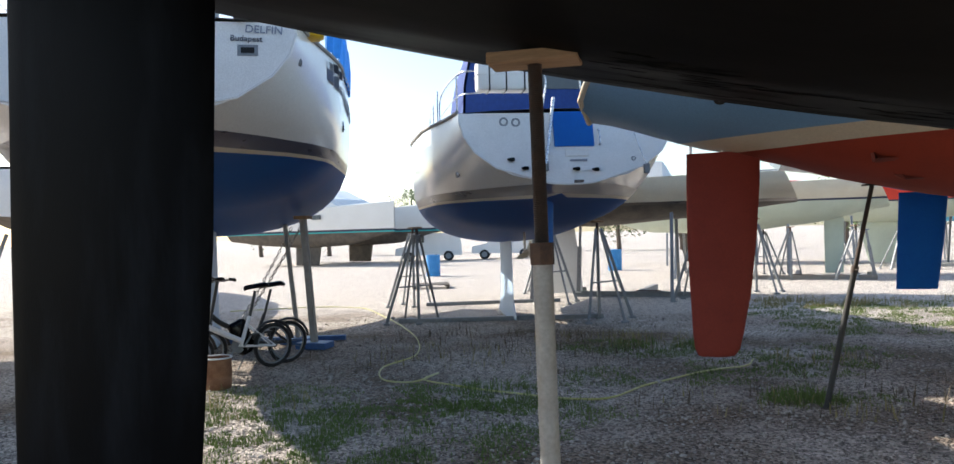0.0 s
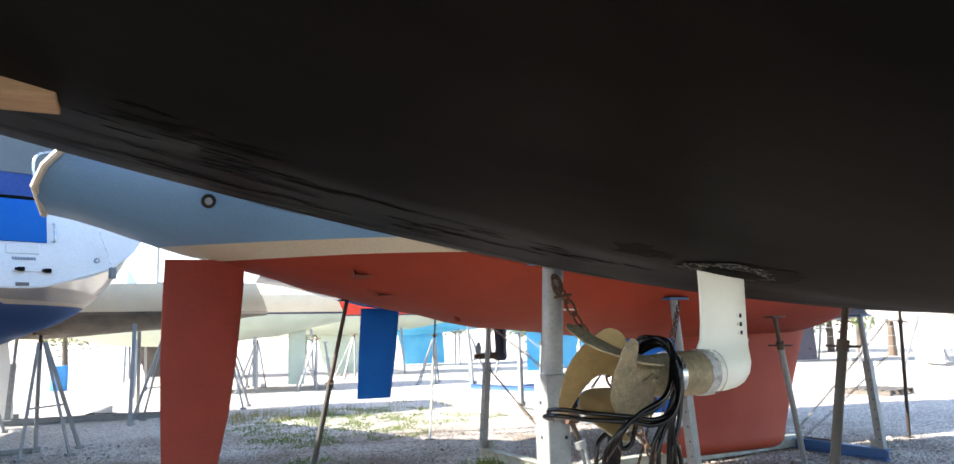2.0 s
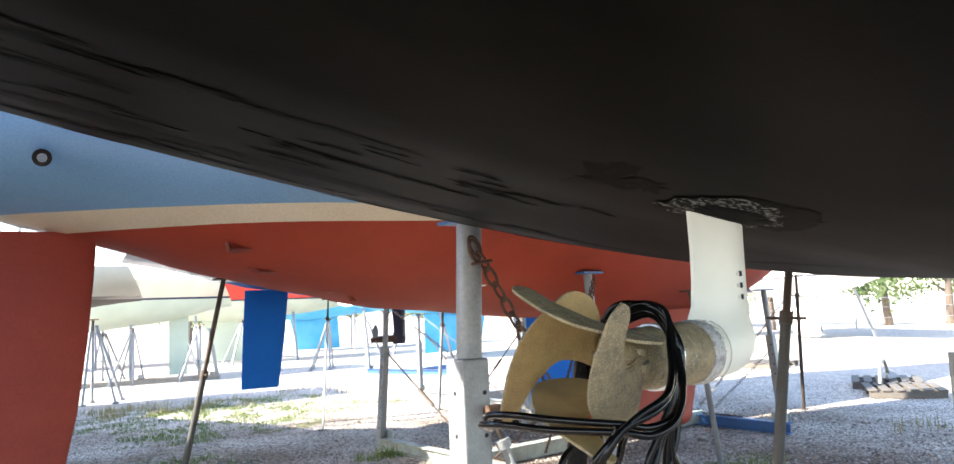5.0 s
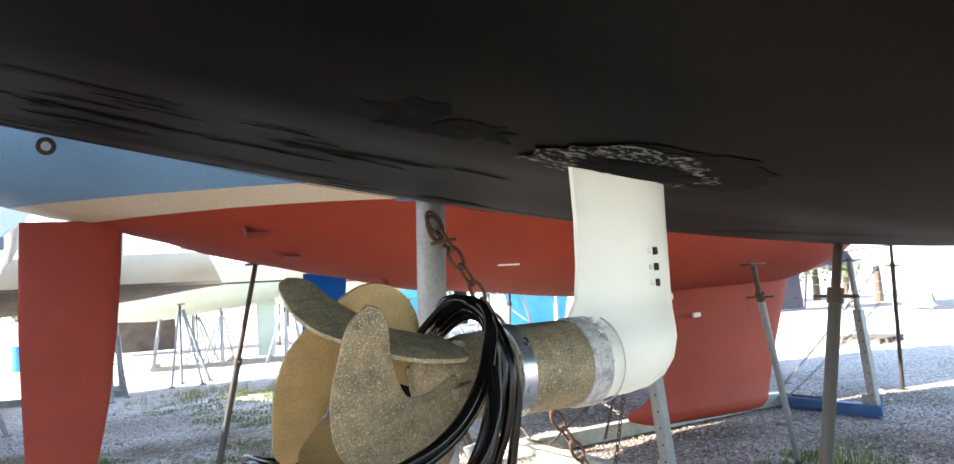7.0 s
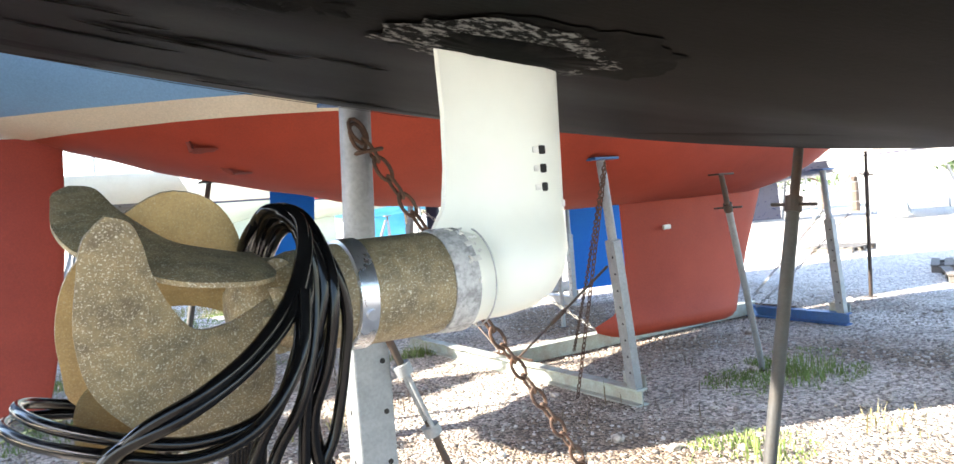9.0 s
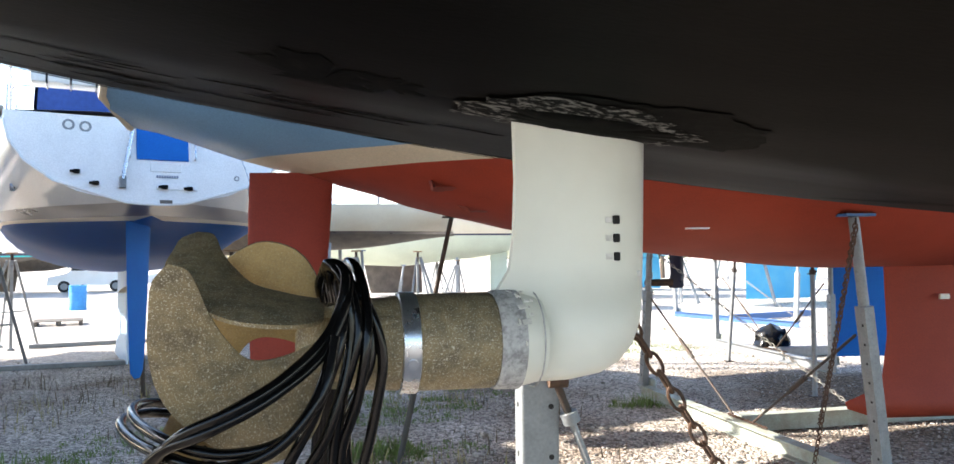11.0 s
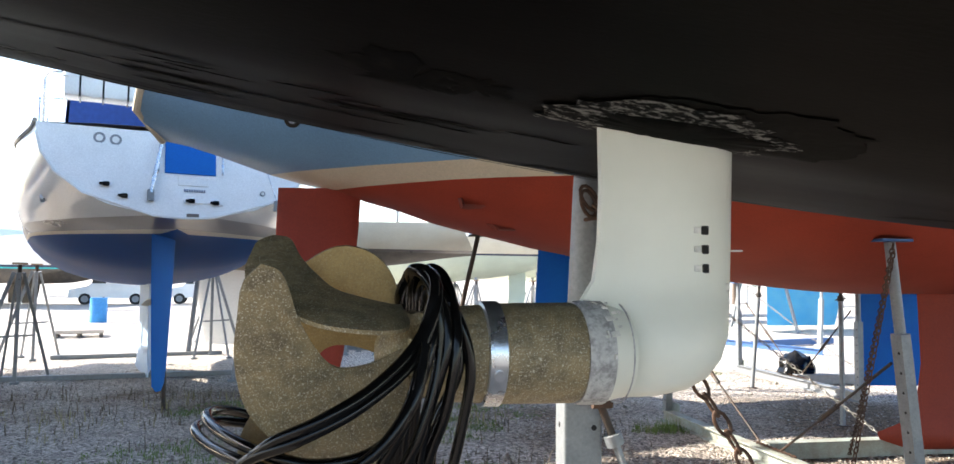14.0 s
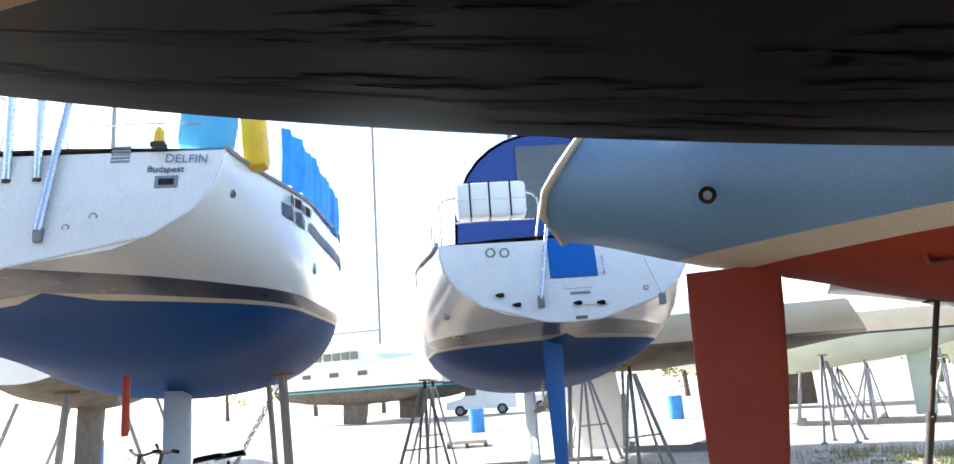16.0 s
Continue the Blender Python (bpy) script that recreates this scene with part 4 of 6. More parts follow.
def build_cradle(name, m, length, mat, label, post_h, lean, keel_len, post_w=0.1, group="cradles"):
    """An H-shaped boat cradle: a cross beam with a post at each end, and a keel beam."""
    c = thing(name, m, label, "cradle", group)
    h = 0.14
    bm = bmesh.new()
    prof = [(-0.06, 0.0), (0.06, 0.0), (0.06, 0.014), (0.006, 0.02), (0.006, h - 0.02), (0.06, h - 0.014), (0.06, h), (-0.06, h), (-0.06, h - 0.014), (-0.006, h - 0.02), (-0.006, 0.02), (-0.06, 0.014)]
    loft(bm, [[Vector((a, y, b + 0.003)) for a, b in prof] for y in (-length / 2, -length / 6, length / 6, length / 2)], True, True, True)
    cross = part("cross_beam", bm, M[mat], c, "steel I-beam")
    bm = bmesh.new()
    prof = [Vector((0.01, -0.5 + 0.035 * k, h + (0.03 if k % 2 else 0.016))) for k in range(19)]
    loft(bm, [[v + Vector((a, 0, 0)) for v in prof] for a in (0.0, 0.05)])
    loft(bm, [[v + Vector((0.05, 0, 0)) for v in prof], [Vector((0.06, v.y, h + 0.004)) for v in prof]])
    bmesh.ops.remove_doubles(bm, verts=bm.verts, dist=0.0005)
    part("bolt_rail", bm, M["rust"], cross, "rusty bolt rail")
    if keel_len:
        bm = bmesh.new()
        beam(bm, (0.07, 0, 0.10), (keel_len, 0, 0.10), 0.14, 0.16, 0.006)
        part("keel_beam", bm, M[mat], c)
    for s, ln in ((-1, lean[0]), (1, lean[1])):
        y = s * (length / 2 - 0.08)
        ph = post_h[0 if s < 0 else 1]
        bm = bmesh.new()
        f = 0.66
        beam(bm, (0, y, h), (ln[0] * f, y + ln[1] * f, h + (ph - h) * f), post_w, post_w * 0.8, 0.004, (1, 0, 0))
        low = part("post", bm, M["galv"], c)
        bm = bmesh.new()
        tube(bm, [(ln[0] * 0.5, y + ln[1] * 0.5, h + (ph - h) * 0.5), (ln[0], y + ln[1], ph)], post_w * 0.36, 16)
        part("upper_tube", bm, M["galv"], low, "", True)
        bm = bmesh.new()
        box(bm, (ln[0], y + ln[1], ph + 0.01), (0.24, 0.16, 0.02), None, 0.003)
        part("head_pad", bm, M["blue_steel"], low, "dark blue pad")
        bm = bmesh.new()
        beam(bm, (0.066, y - 0.2 * s, h + 0.05), (0.066, y + 0.06 * s, h + 0.05), 0.012, 0.10, 0.002)
        part("bracket", bm, M["green_beam"], low)
        for k in range(8):
            g = (k + 1) / 9 * f
            bm = bmesh.new()
            tube(bm, [(ln[0] * g - post_w * 0.42, y + ln[1] * g - post_w * 0.15, h + (ph - h) * g), (ln[0] * g - post_w * 0.30, y + ln[1] * g - post_w * 0.15, h + (ph - h) * g)], 0.010, 8)
            part("pin_hole", bm, M["hole"], low)
    return c


build_cradle("cradle", pose(3.22, 5.86, 0, 0, 0, 4.5), 4.1, "green_beam", "pale green steel cradle under the red yacht", (1.98, 1.9), ((-0.26, -0.08), (0.0, -0.25)), 4.0)
build_cradle("cradle", pose(7.12, 5.95, 0, 0, 0, 4.0), 2.4, "blue_steel", "dark blue steel cradle under the red bow", (1.80, 1.8), ((-0.05, 0.1), (0.0, -0.1)), 0)
chain("rusty_chain", (2.95, 3.52, 1.95), (3.9, 5.5, 0.14), 0.055, 0.005, M["rust"], "thin rusty chain between post and keel beam", 0.03)
chain("rusty_chain", (2.97, 3.55, 1.9), (2.95, 4.1, 0.1), 0.055, 0.005, M["rust"], "thin rusty chain hanging from the post", 0.0)
chain("grey_chain", (7.35, 4.7, 1.75), (7.5, 6.4, 0.2), 0.06, 0.005, M["old_galv"], "thin grey chain across the blue cradle", 0.03)
chain("grey_chain", (7.35, 4.75, 1.3), (7.0, 5.9, 0.15), 0.06, 0.005, M["old_galv"], "thin grey chain across the blue cradle", 0.03)


def tie_rod(p0, p1, label="dark steel bracing rod with turnbuckle", r=0.011):
    t = thing("bracing_rod", Matrix.Translation(p0), label, "rod", "bracing rods")
    d = Vector(p1) - Vector(p0)
    bm = bmesh.new()
    tube(bm, [(0, 0, 0), d], r, 8)
    part("rod", bm, M["dark_steel"], t, "", True)
    bm = bmesh.new()
    tube(bm, [d * 0.42, d * 0.58], r * 1.9, 8)
    part("tensioner", bm, M["dark_steel"], t, "", True)


tie_rod((3.15, 3.85, 1.15), (3.3, 5.6, 0.16))
tie_rod((3.1, 7.7, 1.25), (3.3, 6.0, 0.16))


def three_blades(boat, x0, z0, mats, hub_mat):
    """A small open propeller on its shaft, aft of a drive leg."""
    bm = bmesh.new()
    tube(bm, [(x0 + 0.34, 0, z0), (x0 + 0.07, 0, z0), (x0 - 0.06, 0, z0)], 0.05, 14, True, [0.055, 0.05, 0.035])
    hub = part("propeller_hub", bm, M[hub_mat], boat, "", True)
    for k in range(3):
        a = radians(100 + 120 * k)
        bm = bmesh.new()
        rows = []
        for i in range(7):
            f = i / 6
            rad = 0.03 + 0.2 * f
            w = 0.055 * math.sin(math.pi * (0.18 + 0.8 * f)) + 0.004
            loop = []
            for t in range(8):
                b = 2 * math.pi * t / 8
                c, th = w * math.cos(b), 0.006 * math.sin(b)
                loop.append(Vector((x0 + c * 0.6 + th * 0.7, rad * math.cos(a) - (c * 0.75) * math.sin(a), z0 + rad * math.sin(a) + (c * 0.75) * math.cos(a))))
            rows.append(loop)
        loft(bm, rows, True, True, True)
        part("blade", bm, M[mats[k]], hub, "", True)


def build_stern_boat(m, label, rud, keelmat, L, hb, wl, stern_z, sheer_z, body_z, stripes, keel_x, rudder_x, leg=False):
    boat = thing("white_sailing_yacht", m, label, "boat", "white yachts")
    keel = ((0, stern_z), (1.2, wl - 0.03), (3, (wl + body_z) / 2 - 0.1), (5.5, body_z), (8, body_z + 0.1), (10.5, wl - 0.1), (L, wl + 1.2))
    sheer = ((0, sheer_z), (6, sheer_z + 0.18), (L, sheer_z + 0.55))
    bt = ((0, hb * 0.76), (2.5, hb * 0.95), (5, hb), (8, hb * 0.8), (10.5, hb * 0.35), (L, 0.03))
    r = hull_rings(L, keel, sheer, bt, (wl, wl + 0.035, wl + 0.15), p=2.3, q=2.0, n=34, per=9, rake=0.22, p_mid=5.2)
    part("bottom", band_mesh(r[0]), M["blue_paint"], boat, "blue antifouled bottom", True)
    part("waterline_stripe", band_mesh(r[1]), M["cream"], boat, "cream line", True)
    part("boot_stripe", band_mesh(r[2]), M[stripes], boat, "dark boot stripe", True)
    part("topside", band_mesh(r[3]), M["gelcoat"], boat, "glossy white topside", True)
    part("transom", transom_mesh(r), M["white_plastic"], boat, "flat white transom")
    part("deck", deck_mesh(r[3]), M["gelcoat"], boat)
    edge = []
    for rr in r:
        edge += rr[0][::2]
    bm = bmesh.new()
    tube(bm, [Vector((v.x - 0.004, -v.y, v.z)) for v in reversed(edge)] + [Vector((v.x - 0.004, v.y, v.z)) for v in edge[1:]], 0.014, 6)
    part("transom_edge", bm, M["gelcoat"], boat, "", True)
    bm = bmesh.new()
    tube(bm, [Vector((q[-1].x, q[-1].y + 0.01, q[-1].z + 0.02)) for q in r[3]], 0.025, 6)
    part("toe_rail", bm, M["old_galv"], boat, "", True)
    bm = bmesh.new()
    tube(bm, [Vector((q[-1].x, -q[-1].y - 0.01, q[-1].z + 0.02)) for q in r[3]], 0.025, 6)
    part("toe_rail", bm, M["old_galv"], boat, "", True)
    if not leg:
        blade_foil("saildrive_leg", [(1.27, 3.60, 0.14, 0.3), (1.32, 3.62, 0.18, 0.4), (1.42, 3.60, 0.13, 0.3), (body_z + 0.35, 3.60, 0.14, 0.3)], M["navy"], boat, "navy saildrive leg")
        three_blades(boat, 3.2, 1.34, ("cream", "cream", "cream"), "cream")
    if leg:
        blade_foil("saildrive_leg", [(body_z - 0.38, 2.82, 0.16, 0.4), (body_z - 0.3, 2.85, 0.2, 0.4), (body_z + 0.3, 2.85, 0.18, 0.3)], M["red_plastic"], boat, "red saildrive leg")
    else:
        rd = blade_foil("rudder", [(0.28, rudder_x - 0.12, 0.12, 0.14), (0.36, rudder_x - 0.06, 0.27, 0.12), (0.6, rudder_x - 0.02, 0.34, 0.12), (1.5, rudder_x + 0.05, 0.47, 0.12), (wl + 0.03, rudder_x + 0.1, 0.55, 0.12)], rud, boat, "blue rudder blade")
        rd.data.transform(Matrix.Translation((rudder_x, 0, 0)) @ Matrix.Rotation(radians(-34), 4, "Z") @ Matrix.Translation((-rudder_x, 0, 0)))
    blade_foil("keel", [(0.02, keel_x + 0.9, 1.75, 0.09), (0.10, keel_x + 0.9, 1.75, 0.15), (0.32, keel_x + 0.72, 1.35, 0.16), (0.6, keel_x + 0.62, 1.15, 0.18), (body_z + 0.12, keel_x + 0.6, 1.1, 0.18)], keelmat, boat, "pale blue fin keel")
    # low cabin and mast
    bm = bmesh.new()
    rows = []
    for x, w, h in ((3.4, 1.05, 0.02), (3.5, 1.1, 0.42), (6.5, 1.0, 0.45), (8.6, 0.5, 0.25), (9.0, 0.4, 0.02)):
        z = sheer_z + 0.15
        rows.append([Vector((x, -w, z)), Vector((x, -w * 0.82, z + h)), Vector((x, 0, z + h * 1.12)), Vector((x, w * 0.82, z + h)), Vector((x, w, z))])
    loft(bm, rows)
    part("cabin", bm, M["gelcoat"], boat, "", True)
    bm = bmesh.new()
    tube(bm, [(6.0, 0, sheer_z + 0.5), (5.9, 0, sheer_z + 14)], 0.07, 12)
    part("mast", bm, M["galv"], boat, "", True)
    return boat, r


def surf_y(r, x_want, z_want):
    best = None
    for rr in r:
        for st in rr:
            for v in st:
                dd = abs(v.x - x_want) + 1.5 * abs(v.z - z_want)
                if best is None or dd < best[0]:
                    best = (dd, v)
    return best[1]


H2 = 110.8
b2, b2r = build_stern_boat(at_heading(-2.56, 7.57, H2), "white yacht with blue bottom, blue rudder and canvas spray hood", M["bright_blue"], M["pale_blue"], 12.0, 1.92, 2.20, 2.33, 3.30, 1.52, "brown_stripe", 5.5, 1.35)
H1 = 114.0
b1, b1r = build_stern_boat(at_heading(-6.44, 3.8, H1), "large white yacht with dark blue bottom and blue sail covers", M["pale_blue"], M["pale_blue"], 13.2, 2.25, 2.72, 2.88, 3.9, 1.78, "navy", 4.6, 1.5, True)


def on_transom(rake_z0, y, z):
    """A point on the sloping transom, in the boat's own axes."""
    return Vector((0.22 * (z - rake_z0), -y, z))


def transom_fittings(boat, z0, discs, cleats, rods):
    for y, z, rr in discs:
        p = on_transom(z0, y, z)
        bm = bmesh.new()
        tube(bm, [p + Vector((0.01, 0, 0)), p + Vector((-0.012, 0, 0))], rr, 20)
        f = part("vent", bm, M["galv"], boat, "round grey vent", True)
        bm = bmesh.new()
        tube(bm, [p + Vector((-0.012, 0, 0)), p + Vector((-0.016, 0, 0))], rr * 0.6, 16)
        part("vent_face", bm, M["white_plastic"], f, "", True)
    for y, z in cleats:
        p = on_transom(z0, y, z)
        bm = bmesh.new()
        box(bm, tuple(p + Vector((-0.02, 0, 0))), (0.05, 0.07, 0.05), None, 0.012)
        box(bm, tuple(p + Vector((-0.035, 0.04, 0.0))), (0.03, 0.05, 0.03), None, 0.008)
        part("fitting", bm, M["rubber"], boat, "small black fitting")
    for y, z, y2, z2, rr in rods:
        p, q = on_transom(z0, y, z), on_transom(z0, y2, z2)
        bm = bmesh.new()
        tube(bm, [p + Vector((-0.05, 0, 0)), q + Vector((-0.07, 0, 0))], rr, 10)
        a = part("ladder_tube", bm, M["steel_band"], boat, "bright steel tube", True)
        bm = bmesh.new()
        box(bm, tuple(p + Vector((-0.03, 0, -0.03))), (0.07, 0.07, 0.13), None, 0.01)
        part("bracket", bm, M["galv"], a)


Z2 = 2.33
transom_fittings(b2, Z2, ((-0.70, 3.17, 0.06), (-0.86, 3.18, 0.06), (0.86, 2.66, 0.03)), ((0.08, 2.53), (0.34, 2.52), (-0.78, 2.67), (-0.6, 2.55)), ((-0.34, 2.60, -0.18, 3.5, 0.022), (1.02, 2.55, 0.88, 3.0, 0.006)))


def panel_on(boat, name, z0, y0, y1, za, zb, mat, out=0.01, label="", bevel=0.004):
    a, b = on_transom(z0, (y0 + y1) / 2, za), on_transom(z0, (y0 + y1) / 2, zb)
    bm = bmesh.new()
    c = (a + b) / 2 + Vector((-out, 0, 0))
    box(bm, (0, 0, 0), (0.02, abs(y1 - y0), abs(zb - za)), Matrix.Translation(c) @ Matrix.Rotation(math.atan(0.22), 4, "Y"), bevel)
    return part(name, bm, mat, boat, label)


panel_on(b2, "transom_door", Z2, -0.20, 0.34, 2.83, 3.32, M["bright_blue"], 0.008, "blue canvas gangway cloth")
panel_on(b2, "door_panel", Z2, -0.06, 0.26, 2.70, 2.80, M["gelcoat"], 0.0, "")
panel_on(b2, "fitting_plate", Z2, 0.0, 0.42, 2.50, 2.56, M["white_plastic"], 0.0, "")
for k in range(9):
    panel_on(b2, "registration_bar", Z2, 0.0 + k * 0.026, 0.018 + k * 0.026, 2.635, 2.662, M["grey_ink"], 0.003, "", 0.001)
panel_on(b2, "lower_hatch", Z2, 0.03, 0.16, 2.345, 2.385, M["brown_stripe"], 0.0, "")
for y in (-0.27, 0.41):
    p0, p1 = on_transom(Z2, y, 2.86), on_transom(Z2, y, 3.06)
    bm = bmesh.new()
    tube(bm, spline([p0, p0 + Vector((-0.05, 0, 0.01)), p1 + Vector((-0.05, 0, -0.01)), p1]), 0.011, 8)
    part("grab_handle", bm, M["steel_band"], b2, "", True)


def stern_rail(boat, half, z, x0, h=0.6, gap=0.3):
    for s in (1, -1):
        bm = bmesh.new()
        tube(bm, spline([(x0 + 2.2, s * (half + 0.12), z + 0.1), (x0 + 2.15, s * (half + 0.1), z + h), (x0 + 0.5, s * half, z + h), (x0 + 0.15, s * (half - 0.25), z + h), (x0 + 0.15, s * gap, z + h), (x0 + 0.15, s * gap, z + 0.02)]), 0.013, 8)
        a = part("stern_rail", bm, M["steel_band"], boat, "bright steel rail", True)
        bm = bmesh.new()
        tube(bm, [(x0 + 0.5, s * half, z), (x0 + 0.5, s * half, z + h)], 0.012, 8)
        part("stanchion", bm, M["steel_band"], a, "", True)
        bm = bmesh.new()
        tube(bm, spline([(x0 + 2.1, s * (half + 0.1), z + h * 0.5), (x0 + 0.5, s * half, z + h * 0.5), (x0 + 0.15, s * (half - 0.25), z + h * 0.5), (x0 + 0.15, s * gap, z + h * 0.5)]), 0.009, 8)
        part("mid_rail", bm, M["steel_band"], a, "", True)
        for k in range(6):
            bm = bmesh.new()
            x = x0 + 2.2 + k * 1.4
            tube(bm, [(x, s * (half + 0.15 - 0.02 * k), z + 0.1), (x, s * (half + 0.15 - 0.02 * k), z + h + 0.12)], 0.011, 8)
            part("stanchion", bm, M["steel_band"], a, "", True)
        bm = bmesh.new()
        tube(bm, [(x0 + 2.2, s * (half + 0.15), z + h + 0.1), (x0 + 9.2, s * (half + 0.05), z + h + 0.12)], 0.004, 6)
        part("guard_wire", bm, M["steel_band"], a, "", True)


stern_rail(b2, 1.42, 3.30, 0.22)
stern_rail(b1, 1.70, 3.92, 0.25)


def build_raft():
    t = thing("liferaft", b2.matrix_world @ pose(0.12, 0.82, 3.56), "white liferaft canister with dark straps on the stern rail", "liferaft")
    bm = bmesh.new()
    box(bm, (0, 0, 0.21), (0.30, 0.80, 0.41), None, 0.05)
    part("shell", bm, M["white_plastic"], t, "", True)
    bm = bmesh.new()
    box(bm, (0, 0, 0.21), (0.312, 0.812, 0.012), None, 0.004)
    part("joint", bm, M["gelcoat"], t)
    for y in (-0.22, 0.02, 0.24):
        bm = bmesh.new()
        box(bm, (0, y, 0.21), (0.318, 0.02, 0.425), None, 0.006)
        part("strap", bm, M["rubber"], t, "dark strap")
    return t


build_raft()


def build_hood(boat, x0, x1, w, z, h, mat, label):
    t = thing("spray_hood", boat.matrix_world.copy(), label, "canopy")
    bm = bmesh.new()
    rows = []
    for i in range(9):
        f = i / 8
        x = x0 + (x1 - x0) * f
        hh = h * (0.86 + 0.14 * math.sin(math.pi * min(1, f * 1.15))) * (1 if f < 0.75 else 1 - 0.75 * ((f - 0.75) / 0.25) ** 1.5)
        rows.append([Vector((x, w * math.cos(a), z + hh * (math.sin(a) ** 0.7))) for a in [math.pi * k / 16 for k in range(17)]])
    loft(bm, rows)
    part("canvas", bm, M[mat], t, "dark blue canvas", True)
    bm = bmesh.new()
    loft(bm, [[Vector((x0 + 0.01, w * 0.97 * math.cos(a), z + h * 0.84 * (math.sin(a) ** 0.7))) for a in [math.pi * k / 16 for k in range(17)]], [Vector((x0 + 0.01, w * 0.97 * math.cos(math.pi * k / 16), z)) for k in range(17)]])
    part("back_curtain", bm, M[mat], t)
    bm = bmesh.new()
    box(bm, (x0 - 0.004, -0.25, z + h * 0.5), (0.012, w * 0.95, h * 0.52), None, 0.003)
    part("window", bm, M["clear_vinyl"], t, "smoked clear window")
    return t


build_hood(b2, 1.6, 4.4, 1.25, 3.42, 1.95, "navy_canvas", "navy canvas cockpit tent with clear window")

# the large white yacht's stern details
Z1 = 2.84
transom_fittings(b1, Z1, ((0.66, 3.30, 0.035), (0.45, 3.21, 0.03)), (), ((0.25, 3.18, 0.34, 4.5, 0.035),))
for k in range(5):
    panel_on(b1, "vent_slat", Z1, 0.74, 0.90, 3.80 + 0.035 * k, 3.825 + 0.035 * k, M["galv"], 0.004, "", 0.002)
lamp = panel_on(b1, "stern_locker", Z1, 1.13, 1.33, 3.54, 3.66, M["galv"], 0.006, "grey recessed fitting")
panel_on(b1, "locker_recess", Z1, 1.165, 1.295, 3.57, 3.63, M["hole"], 0.014, "")


def lettering(text, m, size, mat, name, label, parent=None):
    c = bpy.data.curves.new(name, "FONT")
    c.body = text
    c.size = size
    c.extrude = 0.002
    tmp = bpy.data.objects.new(name, c)
    scene.collection.objects.link(tmp)
    dg = bpy.context.evaluated_depsgraph_get()
    me = bpy.data.meshes.new_from_object(tmp.evaluated_get(dg))
    bpy.data.objects.remove(tmp)
    me.materials.clear()
    me.materials.append(mat)
    ob = new(name, me)
    ob.parent = parent
    ob.matrix_local = m
    ob["label"] = label
    return ob


def transom_pose(z0, y, z, tilt=0.0):
    p = on_transom(z0, y, z) + Vector((-0.022, 0, 0))
    m = Matrix(((0, math.sin(math.atan(0.22)), -1, p.x), (-1, 0, 0, p.y), (0, 1, 0.22, p.z), (0, 0, 0, 1)))
    return m @ Matrix.Rotation(radians(tilt), 4, "Z")


lettering("DELFIN", transom_pose(Z1, 1.20, 3.79, -3), 0.115, M["grey_ink"], "boat_name", "boat name in dark letters", b1)
lettering("Budapest", transom_pose(Z1, 1.06, 3.70, -2), 0.085, M["ink"], "home_port", "home port in bold dark letters", b1)


def side_bars(boat, r, x0, x1, z, h, mat, name, n=12, label=""):
    """A stripe on the starboard side."""
    bm = bmesh.new()
    rows = []
    for i in range(n + 1):
        x = x0 + (x1 - x0) * i / n
        zz = z - 0.02 * i / n
        a, b = surf_y(r, x, zz), surf_y(r, x, zz + h)
        hb_ = (a.y + b.y) / 2
        rows.append([Vector((x, -hb_ - 0.018, zz)), Vector((x, -hb_ - 0.018, zz + h))])
    loft(bm, rows)
    ret = bmesh.ops.solidify(bm, geom=bm.faces[:], thickness=0.006)
    return part(name, bm, mat, boat, label)


side_bars(b1, b1r, 1.6, 2.4, 3.62, 0.14, M["grey_ink"], "brand_stripe", 8, "grey blue brand stripe")
side_bars(b1, b1r, 2.55, 5.6, 3.62, 0.13, M["grey_ink"], "brand_stripe", 16)
for k in range(7):
    side_bars(b1, b1r, 1.75 + k * 0.13, 1.84 + k * 0.13, 3.80, 0.11, M["ink"], "brand_bar", 1)


def side_port(boat, r, x, z, s, rr, mat, rim, name, label):
    """A small round fitting on the topside, s: side."""
    v = surf_y(r, x, z)
    c = Vector((v.x, s * v.y, v.z))
    bm = bmesh.new()
    tube(bm, [c - Vector((0, s * 0.03, 0)), c + Vector((0, s * 0.016, 0))], rr, 18)
    ob = part(name, bm, M[rim], boat, label, True)
    bm = bmesh.new()
    tube(bm, [c + Vector((0, s * 0.012, 0)), c + Vector((0, s * 0.020, 0))], rr * 0.66, 16)
    part("inner", bm, M[mat], ob, "", True)


side_port(b1, b1r, 2.9, 3.2, -1, 0.075, "clear_vinyl", "steel_band", "porthole", "small round porthole")
side_port(b1, b1r, 0.5, 3.55, -1, 0.04, "hole", "galv", "fairlead", "small grey fairlead")
side_port(b2, b2r, 0.9, 2.62, 1, 0.05, "hole", "steel_band", "exhaust_outlet", "dark exhaust outlet")


